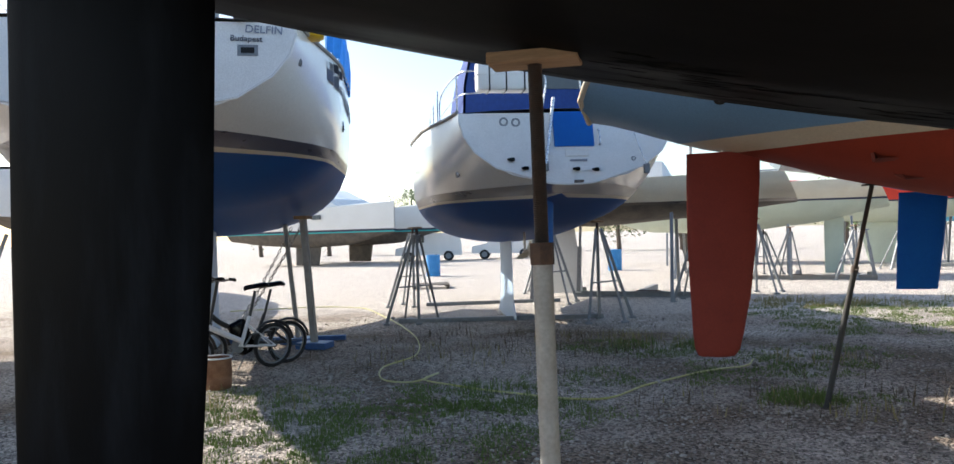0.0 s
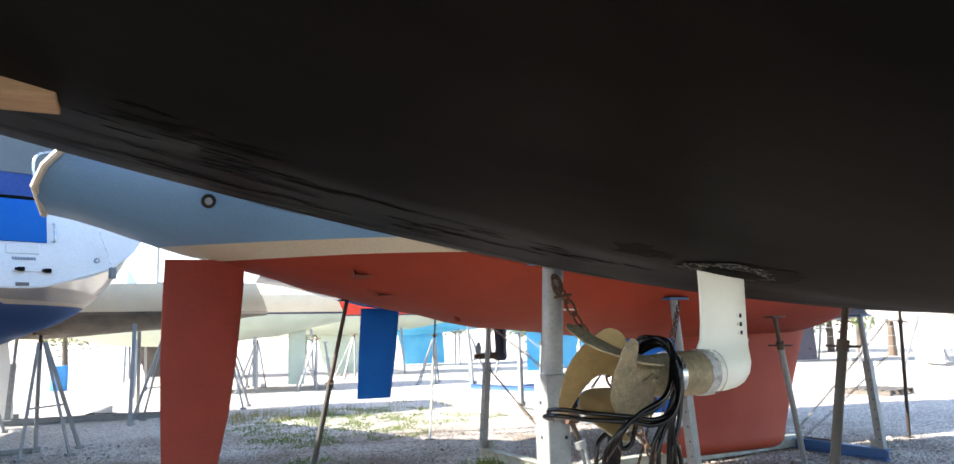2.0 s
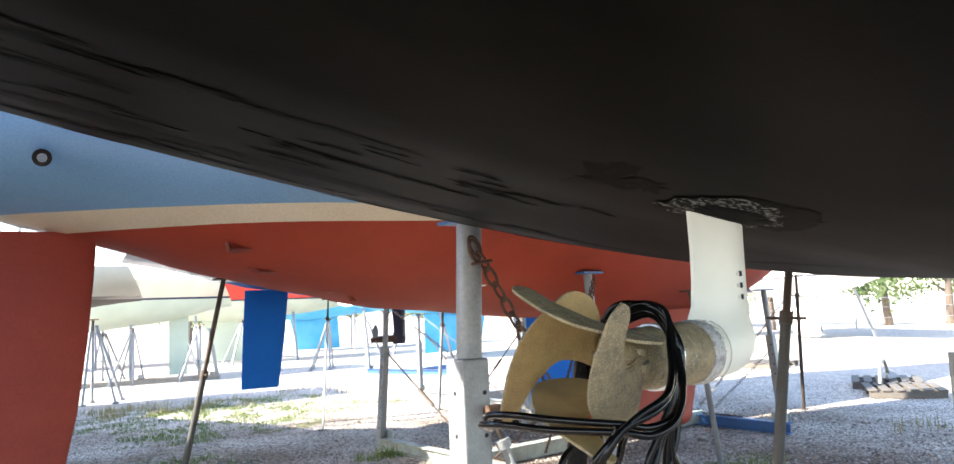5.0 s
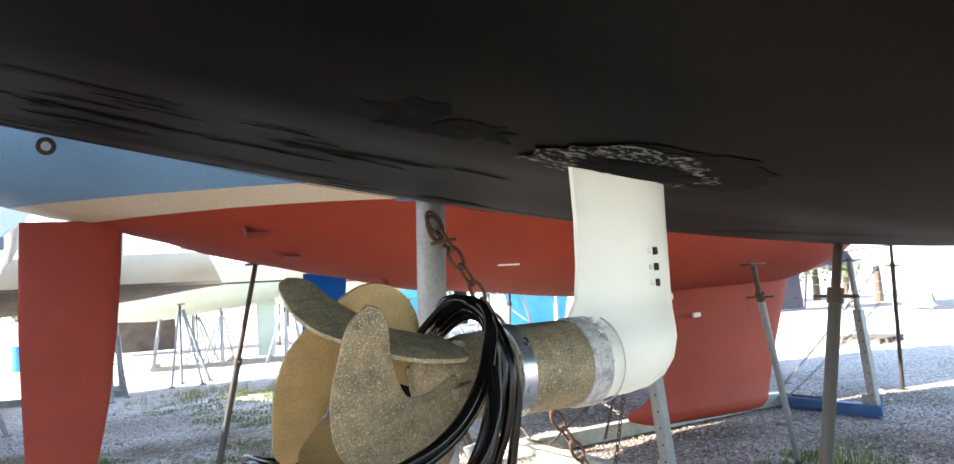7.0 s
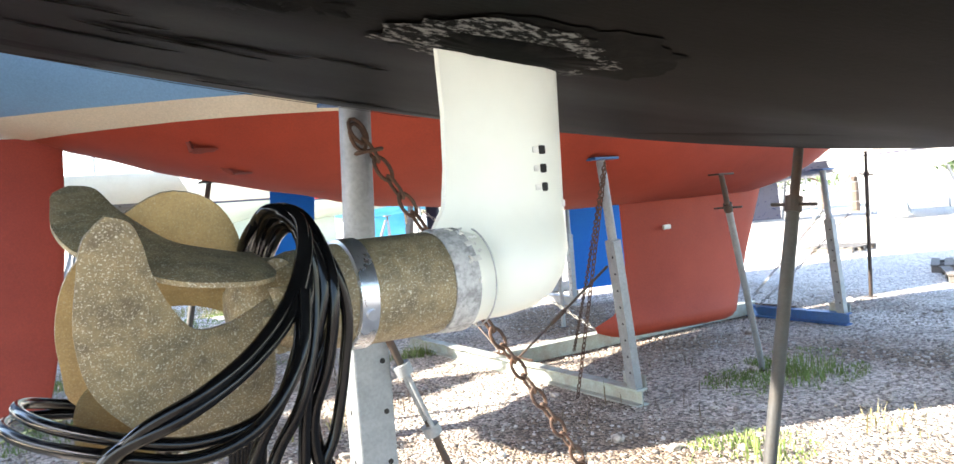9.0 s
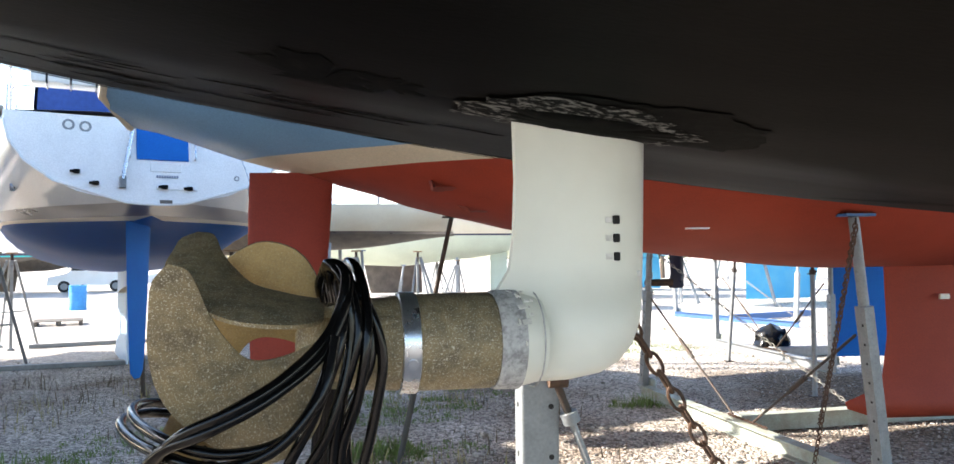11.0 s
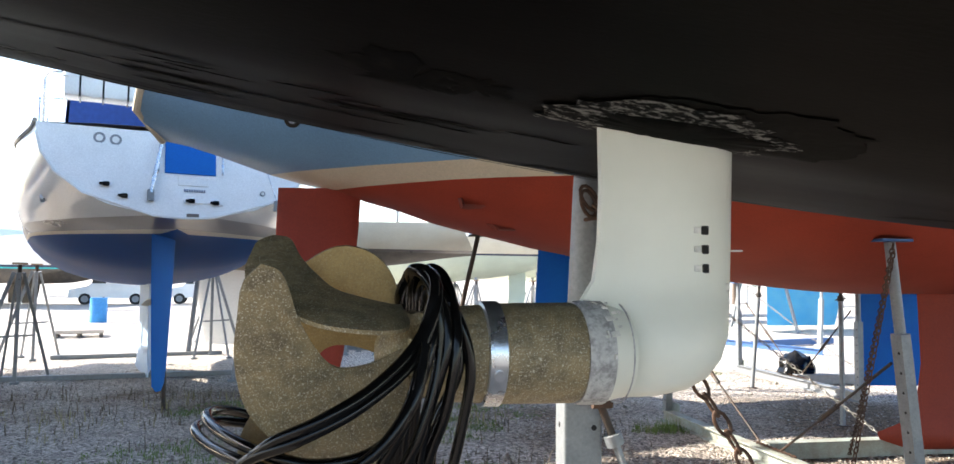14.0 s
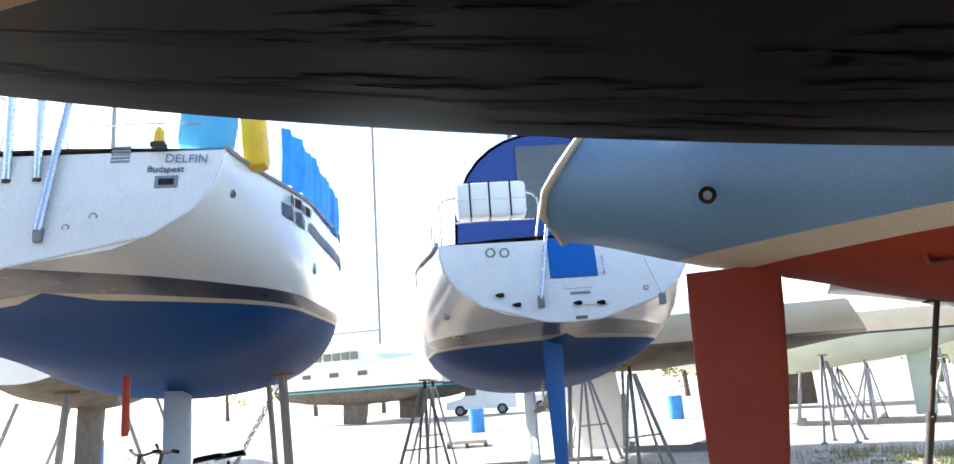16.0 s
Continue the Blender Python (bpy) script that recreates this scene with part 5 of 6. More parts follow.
def build_yellow_light():
    t = thing("rescue_light", b1.matrix_world @ pose(0.16, -1.16, 3.96), "yellow rescue light on the stern", "rescue light")
    bm = bmesh.new()
    tube(bm, [(0, 0, 0.0), (0, 0, 0.03), (0, 0, 0.10), (0, 0, 0.13), (0, 0, 0.15)], 0.04, 16, True, [0.05, 0.05, 0.045, 0.03, 0.01])
    part("lamp", bm, M["yellow"], t, "", True)
    bm = bmesh.new()
    box(bm, (0, 0, -0.025), (0.12, 0.12, 0.05), None, 0.01)
    part("bracket", bm, M["bike_black"], t)


build_yellow_light()


def build_cushion(x, y, z, w, h, d, mat, label, tilt):
    bm = bmesh.new()
    box(bm, (0, 0, h / 2), (d, w, h), None, min(w, d) * 0.3)
    ob = part("fender_roll", bm, mat, smooth=True)
    ob.matrix_world = b1.matrix_world @ pose(x, y, z, tilt, 0, 0)
    tagged(ob, label, "rail cushion")


build_cushion(0.55, -1.45, 3.98, 0.5, 0.5, 0.3, M["cyan_paint"], "light blue canvas roll on the stern rail", 6)
build_cushion(0.88, -1.86, 3.90, 0.24, 0.60, 0.3, M["yellow"], "yellow horseshoe buoy cover on the rail", -4)


def build_rail_cloth():
    bm = bmesh.new()
    rows = []
    for i in range(40):
        x = 1.6 + 3.2 * i / 39
        v = surf_y(b1r, x, 4.0)
        w = 0.03 * math.sin(i * 1.9) + 0.02 * math.sin(i * 0.7)
        rows.append([Vector((x, -v.y - 0.02 + w * 0.4, 3.98)), Vector((x, -v.y - 0.03 + w, 4.3)), Vector((x, -v.y - 0.02 + w * 0.6, 4.62 + 0.02 * math.sin(i * 0.5)))])
    loft(bm, rows)
    bmesh.ops.solidify(bm, geom=bm.faces[:], thickness=0.006)
    ob = part("dodger_cloth", bm, M["tarp"], smooth=True)
    ob.matrix_world = b1.matrix_world.copy()
    tagged(ob, "bright blue canvas dodger laced to the guard rail", "dodger")


build_rail_cloth()
for xx, yy, zz in ((0.28, -0.15, 3.98), (0.28, 0.1, 3.98)):
    t = thing("davit_tube", b1.matrix_world @ pose(xx, yy, zz - 0.3), "bright steel stern tube", "tube", "stern tubes")
    part("tube", tube(bmesh.new(), [(-0.1, 0, 0), (-0.1, 0, 1.4)], 0.035, 14), M["steel_band"], t, "", True)
    part("end_cap", tube(bmesh.new(), [(-0.1, 0, -0.03), (-0.1, 0, 0.0)], 0.038, 14), M["rust"], t, "", True)


# ---- stands of the white yachts ----
def build_a_stand(x, y, deg, h, label, lean_top=(0.0, 0.0)):
    """Three galvanised legs that meet under a swivelling pad."""
    s = thing("boat_stand", pose(x, y, 0, 0, 0, deg), label, "boat stand", "galvanised stands")
    top = Vector((lean_top[0], lean_top[1], h))
    for fx, fy, w in ((0.0, 0.0, 0.055), (-0.62, 0.10, 0.055), (0.42, 0.75, 0.045), (-0.25, 0.8, 0.04)):
        bm = bmesh.new()
        beam(bm, (fx, fy, 0.03), tuple(top + Vector((fx * 0.12, fy * 0.12, 0))), w, w, 0.004, (1, 0, 0))
        part("leg", bm, M["galv"], s)
        bm = bmesh.new()
        box(bm, (fx, fy, 0.02), (0.12, 0.12, 0.04), None, 0.006)
        part("foot", bm, M["galv"], s)
    bm = bmesh.new()
    tube(bm, [top - Vector((0, 0, 0.12)), top + Vector((0.0, 0.02, 0.12))], 0.03, 12)
    part("spindle", bm, M["dark_steel"], s, "", True)
    bm = bmesh.new()
    box(bm, tuple(top + Vector((0.0, 0.02, 0.14))), (0.2, 0.2, 0.03), Matrix.Identity(4), 0.005)
    part("pad", bm, M["wood"], s)
    bm = bmesh.new()
    beam(bm, (-0.36, 0.05, h * 0.42), (0.22, 0.42, h * 0.42), 0.03, 0.03, 0.003)
    part("brace", bm, M["galv"], s)
    return s


build_a_stand(-6.0, 11.35, 20.8, 1.72, "galvanised tripod stand under the blue bottom")
build_a_stand(-2.66, 12.35, 20.8 + 180, 1.74, "galvanised tripod stand under the blue bottom", (-0.0, 0.0))
build_a_stand(-7.2, 14.6, 20.8, 1.75, "galvanised tripod stand under the blue bottom")
build_a_stand(-4.1, 15.7, 20.8 + 180, 1.78, "galvanised tripod stand under the blue bottom")


for x, y, d, h in ((-0.6, 15.6, 10, 1.75), (0.9, 18.3, 190, 1.75), (2.4, 22.4, 0, 1.5), (4.2, 22.2, 20, 1.5), (2.0, 25.6, 180, 1.5), (4.4, 25.8, 200, 1.5), (-4.6, 18.4, 30, 1.75), (8.2, 22.0, 0, 1.5), (11.0, 25.2, 180, 1.5), (7.0, 27.5, 40, 1.6)):
    build_a_stand(x, y, d, h, "galvanised tripod stand under a distant yacht")


def build_drum(x, y, mat, label):
    t = thing("oil_drum", pose(x, y, 0), label, "drum", "drums")
    bm = bmesh.new()
    tube(bm, [(0, 0, 0), (0, 0, 0.02), (0, 0, 0.29), (0, 0, 0.30), (0, 0, 0.31), (0, 0, 0.58), (0, 0, 0.59), (0, 0, 0.60), (0, 0, 0.86), (0, 0, 0.88)], 0.29, 20, True, [0.285, 0.29, 0.285, 0.295, 0.285, 0.285, 0.295, 0.285, 0.285, 0.29])
    part("drum", bm, M[mat], t, "", True)
    bm = bmesh.new()
    tube(bm, [(0.15, 0, 0.88), (0.15, 0, 0.905)], 0.035, 10)
    part("bung", bm, M["dark_steel"], t, "", True)


build_drum(-10.6, 27.0, "tarp", "bright blue drum standing on the gravel")
build_drum(-3.4, 29.5, "tarp", "bright blue drum standing on the gravel")
build_drum(-19.0, 17.0, "tarp", "bright blue drum beside the far yachts")


def ground_beam(p0, p1, label, mat="galv"):
    bm = bmesh.new()
    beam(bm, p0, p1, 0.1, 0.08, 0.006)
    tagged(part("ground_beam", bm, M[mat]), label, "beam", "ground beams")


ground_beam((-6.5, 11.6, 0.04), (-2.6, 12.5, 0.04), "galvanised beam lying between the stands")
ground_beam((-7.0, 14.9, 0.04), (-3.9, 15.9, 0.04), "galvanised beam lying between the stands")
build_screw_prop("screw_prop", (-3.1, 8.97, 0), (-3.15, 8.97, 2.02), 0.8, 0.026, 0.02, "black pipe prop under the white yacht", M["dark_steel"], "plate", thread=False)


def build_leaning_post(x, y, tx, ty, h, label, w=0.09, mat="old_galv"):
    p = thing("support_post", pose(x, y, 0), label, "post", "yacht posts")
    bm = bmesh.new()
    beam(bm, (0, 0, 0.02), (tx, ty, h), w, w, 0.005, (1, 0, 0))
    part("post", bm, M[mat], p)
    bm = bmesh.new()
    box(bm, (0, 0, 0.05), (0.5, 0.34, 0.10), None, 0.01)
    part("base", bm, M["blue_steel"], p)
    bm = bmesh.new()
    box(bm, (tx, ty, h + 0.02), (0.22, 0.2, 0.05), None, 0.006)
    part("pad", bm, M["wood"], p)


build_leaning_post(-6.74, 8.45, -0.12, -0.05, 2.02, "tall grey post under the dark blue bilge")
build_leaning_post(-7.25, 8.9, -0.25, 0.1, 2.0, "tall grey post under the dark blue bilge", 0.06)
build_leaning_post(-9.6, 7.2, 0.2, 0.0, 1.95, "tall grey post under the dark blue bilge", 0.07)
build_leaning_post(-9.9, 9.6, 0.2, 0.0, 1.95, "tall grey post under the dark blue bilge", 0.07)
ground_beam((-9.8, 8.3, 0.05), (-6.6, 9.3, 0.05), "dark blue steel beam under the keel", "blue_steel")
chain("grey_chain", (-6.9, 8.4, 1.9), (-8.1, 8.3, 0.15), 0.08, 0.007, M["old_galv"], "grey chain between post and keel beam", 0.05)
chain("grey_chain", (-7.35, 8.95, 1.9), (-8.3, 8.6, 0.15), 0.08, 0.007, M["old_galv"], "grey chain between post and keel beam", 0.05)


# ---- folding bicycles, bucket, hose ----
def wheel(parent, x, r):
    bm = bmesh.new()
    n, s = 28, 8
    rr = [[Vector((x + (r + 0.022 * math.cos(b)) * math.cos(a), 0.022 * math.sin(b), r + 0.022 + (r + 0.022 * math.cos(b)) * math.sin(a))) for b in [2 * math.pi * k / s for k in range(s)]] for a in [2 * math.pi * i / n for i in range(n)]]
    loft(bm, rr + [rr[0]], True)
    w = part("wheel", bm, M["tyre"], parent, "black tyre", True)
    bm = bmesh.new()
    q = r - 0.028
    rr = [[Vector((x + (q + 0.010 * math.cos(b)) * math.cos(a), 0.012 * math.sin(b), r + 0.022 + (q + 0.010 * math.cos(b)) * math.sin(a))) for b in [2 * math.pi * k / 6 for k in range(6)]] for a in [2 * math.pi * i / n for i in range(n)]]
    loft(bm, rr + [rr[0]], True)
    part("rim", bm, M["galv"], w, "", True)
    for k in range(14):
        a = 2 * math.pi * k / 14
        bm = bmesh.new()
        tube(bm, [(x, 0.02 * (-1) ** k, r + 0.022), (x + q * math.cos(a), 0, r + 0.022 + q * math.sin(a))], 0.0022, 4)
        part("spoke", bm, M["galv"], w)
    bm = bmesh.new()
    tube(bm, [(x, -0.05, r + 0.022), (x, 0.05, r + 0.022)], 0.022, 10)
    part("hub", bm, M["bike_black"], w, "", True)


def build_bike(m, frame_mat, label):
    b = thing("folding_bicycle", m, label, "bicycle", "folding bicycles")
    r = 0.235
    wheel(b, 0.0, r)
    wheel(b, 1.0, r)
    for nm, pts, rad, mt in (("main_tube", [(0.94, 0, 0.66), (0.8, 0, 0.55), (0.42, 0, 0.36)], 0.03, frame_mat), ("seat_tube", [(0.42, 0, 0.30), (0.30, 0, 0.62)], 0.022, frame_mat), ("seat_post", [(0.30, 0, 0.6), (0.22, 0, 0.90)], 0.016, M["bike_black"]), ("fork", [(1.0, 0.05, 0.26), (0.95, 0.04, 0.62), (0.93, 0, 0.7)], 0.015, frame_mat), ("fork", [(1.0, -0.05, 0.26), (0.95, -0.04, 0.62), (0.93, 0, 0.7)], 0.015, frame_mat), ("stem", [(0.94, 0, 0.62), (0.86, 0, 1.05)], 0.018, M["bike_black"]), ("handlebar", [(0.84, -0.28, 1.08), (0.86, -0.1, 1.05), (0.86, 0.1, 1.05), (0.84, 0.28, 1.08)], 0.013, M["bike_black"]), ("chain_stay", [(0.0, 0.05, 0.257), (0.42, 0.04, 0.30)], 0.011, frame_mat), ("chain_stay", [(0.0, -0.05, 0.257), (0.42, -0.04, 0.30)], 0.011, frame_mat), ("seat_stay", [(0.0, 0.05, 0.257), (0.33, 0.03, 0.52)], 0.009, frame_mat), ("seat_stay", [(0.0, -0.05, 0.257), (0.33, -0.03, 0.52)], 0.009, frame_mat), ("kick_stand", [(0.3, -0.03, 0.27), (0.36, -0.16, 0.01)], 0.008, M["galv"]), ("brake_cable", [(0.84, 0.2, 1.07), (1.02, 0.08, 1.0), (1.0, 0.02, 0.7), (0.96, 0.03, 0.5)], 0.004, M["bike_black"])):
        bm = bmesh.new()
        tube(bm, spline(pts, 4) if len(pts) > 2 else pts, rad, 10)
        part(nm, bm, mt, b, "", True)
    bm = bmesh.new()
    rows = []
    for x, w, z in ((0.06, 0.05, 0.95), (0.10, 0.085, 0.965), (0.2, 0.07, 0.955), (0.32, 0.025, 0.945), (0.36, 0.012, 0.935)):
        rows.append([Vector((x, w * math.cos(a), z + 0.028 * math.sin(a))) for a in [2 * math.pi * k / 10 for k in range(10)]])
    loft(bm, rows, True, True, True)
    part("saddle", bm, M["rubber"], b, "black saddle", True)
    for y in (0.26, -0.26):
        bm = bmesh.new()
        tube(bm, [(0.84, y, 1.08), (0.82, y * 1.35, 1.08)], 0.018, 10)
        part("grip", bm, M["rubber"], b, "", True)
    bm = bmesh.new()
    tube(bm, [(0.42, -0.045, 0.30), (0.42, -0.055, 0.30)], 0.085, 24)
    ch = part("chainring", bm, M["galv"], b, "", True)
    for s in (1, -1):
        bm = bmesh.new()
        tube(bm, [(0.42, -0.07 * s, 0.30), (0.42 + 0.1 * s, -0.075 * s, 0.30 - 0.13 * s)], 0.010, 8)
        part("crank", bm, M["galv"], ch, "", True)
        bm = bmesh.new()
        box(bm, (0.42 + 0.1 * s, -0.12 * s, 0.30 - 0.13 * s), (0.09, 0.08, 0.02), None, 0.004)
        part("pedal", bm, M["bike_black"], ch)
    for x in (0.0, 1.0):
        bm = bmesh.new()
        pts = [Vector((x + (r + 0.045) * math.cos(a), 0, r + 0.022 + (r + 0.045) * math.sin(a))) for a in [radians(20 + 150 * k / 9) for k in range(10)]]
        tube(bm, pts, 0.018, 6)
        part("mudguard", bm, M["bike_black"], b, "", True)
    return b


BIKE_DIR = 244.0
k1 = build_bike(pose(-6.55, 6.84, 0, 0, 0, BIKE_DIR) @ Matrix.Scale(1.16, 4), M["bike_white"], "white folding bicycle with black saddle on its stand")
k2 = build_bike(pose(-6.52, 7.16, 0, -4, 0, BIKE_DIR - 7) @ Matrix.Scale(1.16, 4), M["bike_black"], "black folding bicycle leaning behind the white one")
bm = bmesh.new()
box(bm, (0.30, 0.0, 0.62), (0.24, 0.16, 0.46), Matrix.Rotation(radians(24), 4, "Y"), 0.05)
bag = part("bag", bm, M["rubber"], smooth=True)
bag.matrix_world = pose(-6.60, 7.02, 0, 0, 0, BIKE_DIR)
tagged(bag, "black cloth bag hung between the bicycles", "bag")


def build_bucket():
    t = thing("tin_bucket", pose(-6.5, 5.47, 0), "rusty brown tin drum with pale rim", "bucket")
    bm = bmesh.new()
    n = 28
    rows = []
    for r, z in ((0.0, 0.004), (0.155, 0.004), (0.16, 0.02), (0.163, 0.14), (0.160, 0.15), (0.164, 0.16), (0.166, 0.36), (0.155, 0.36), (0.150, 0.06), (0.0, 0.05)):
        rows.append([Vector((max(r, 0.001) * math.cos(2 * math.pi * k / n), max(r, 0.001) * math.sin(2 * math.pi * k / n), z)) for k in range(n)])
    loft(bm, rows, True)
    part("drum", bm, M["bucket"], t, "", True)
    bm = bmesh.new()
    ring_pts = [Vector((0.164 * math.cos(2 * math.pi * k / n), 0.164 * math.sin(2 * math.pi * k / n), 0.362)) for k in range(n + 1)]
    tube(bm, ring_pts, 0.010, 6, False)
    part("rim", bm, M["plaster"], t, "pale rim", True)


build_bucket()
HOSE = [(-11.5, 13.6), (-10.0, 14.6), (-8.5, 14.4), (-7.2, 12.6), (-6.1, 10.8), (-5.3, 9.2), (-4.88, 7.84), (-5.0, 6.9), (-4.7, 6.1), (-4.3, 6.0), (-4.15, 6.55), (-4.2, 6.15), (-3.7, 5.85), (-3.0, 5.56), (-2.1, 5.4), (-1.6, 6.2), (-1.0, 7.0), (-0.5, 7.4), (-0.35, 7.9)]
bm = bmesh.new()
tube(bm, [Vector((p.x, p.y, ground_height(p.x, p.y) + 0.012)) for p in spline([(x, y, 0) for x, y in HOSE], 10)], 0.011, 8)
tagged(part("garden_hose", bm, M["yellow_hose"], smooth=True), "yellow garden hose lying in curves on the gravel", "hose")


# ---- the yacht with the blue rudder ----
def build_blue_boat():
    boat = thing("blue_sailing_yacht", pose(0.2, 9.2, 0), "yacht with bright blue bottom, blue rudder and navy saildrive", "boat")
    keel = ((0, 2.5), (2, 2.1), (4, 1.76), (6, 1.62), (8.5, 1.62), (10.5, 2.0), (12, 3.2))
    sheer = ((0, 3.5), (6, 3.5), (12, 3.9))
    bt = ((0, 1.4), (3, 1.75), (6, 1.9), (9, 1.35), (11, 0.5), (12, 0.04))
    r = hull_rings(12, keel, sheer, bt, (2.2, 2.28), p=2.8, n=26)
    part("bottom", band_mesh(r[0]), M["bright_blue"], boat, "bright blue bottom", True)
    part("boot_stripe", band_mesh(r[1]), M["gelcoat"], boat, "", True)
    part("topside", band_mesh(r[2]), M["gelcoat"], boat, "", True)
    part("transom", transom_mesh(r), M["gelcoat"], boat)
    part("deck", deck_mesh(r[2]), M["gelcoat"], boat)
    bm = bmesh.new()
    rings = []
    for z, x0, x1 in ((0.785, 1.49, 2.0), (0.80, 1.485, 2.005), (1.5, 1.515, 2.1), (2.12, 1.55, 2.16)):
        h = foil(x1 - x0, 0.12)
        rings.append([Vector((x1 - a, b, z)) for a, b in h] + [Vector((x1 - a, -b, z)) for a, b in reversed(h[1:-1])])
    loft(bm, rings, True, True, True)
    part("rudder", bm, M["bright_blue"], boat, "bright blue rudder", True)
    blade_foil("keel", [(0.22, 8.3, 2.1, 0.08), (0.4, 8.3, 2.1, 0.09), (1.68, 8.3, 2.05, 0.09)], M["bright_blue"], boat, "bright blue fin keel")
    blade_foil("saildrive_leg", [(1.26, 3.98, 0.2, 0.35), (1.32, 4.0, 0.24, 0.45), (1.45, 4.0, 0.2, 0.3), (1.80, 4.0, 0.22, 0.3)], M["navy"], boat, "navy saildrive leg")
    three_blades(boat, 3.48, 1.34, ("galv", "bronze", "bronze"), "rust")
    return boat


build_blue_boat()
build_cradle("cradle", pose(6.3, 10.75, 0, 0, 0, 2), 3.6, "galv", "galvanised cradle under the blue keel", (1.66, 1.66), ((0.0, 0.0), (0.0, 0.0)), 3.0)
build_cradle("cradle", pose(9.0, 17.4, 0, 0, 0, 20), 4.2, "blue_steel", "dark blue steel cradle behind the blue yacht", (1.9, 1.9), ((0.25, 0.1), (-0.25, -0.1)), 3.0)
build_screw_prop("screw_prop", (5.5, 10.5, 0), (5.6, 10.4, 1.74), 0.85, 0.03, 0.022, "thin galvanised prop under the blue hull", M["galv"], "plate", thread=False)
build_screw_prop("screw_prop", (5.08, 7.44, 0), (5.25, 7.7, 1.76), 0.85, 0.03, 0.022, "thin dark prop under the blue hull", M["galv"], "plate", thread=False)
build_screw_prop("screw_prop", (3.13, 9.96, 0), (3.2, 9.8, 1.98), 0.85, 0.018, 0.014, "thin white prop under the blue hull", M["white_plastic"], "plate", thread=False)
chain("grey_chain", (3.1, 7.7, 1.85), (4.6, 6.1, 0.2), 0.06, 0.005, M["old_galv"], "thin grey chain under the red yacht", 0.02)
chain("grey_chain", (6.3, 12.3, 1.6), (7.6, 10.8, 0.2), 0.06, 0.005, M["old_galv"], "thin grey chain under the blue yacht", 0.05)
tie_rod((6.3, 9.1, 1.3), (6.4, 10.6, 0.2))
tie_rod((6.3, 12.3, 1.3), (6.4, 10.8, 0.2))
bm = bmesh.new()
bmesh.ops.create_icosphere(bm, subdivisions=3, radius=1)
for v in bm.verts:
    f = 1 + 0.35 * noise.noise(v.co * 2.3)
    v.co = Vector((v.co.x * 0.28 * f, v.co.y * 0.26 * f, max(-0.12, v.co.z * 0.26 * f) + 0.12))
bag2 = part("rubbish_bag", bm, M["rubber"], smooth=True)
bag2.location = (6.55, 11.0, 0.14)
tagged(bag2, "black rubbish bag heaped on the cradle beam", "bag")


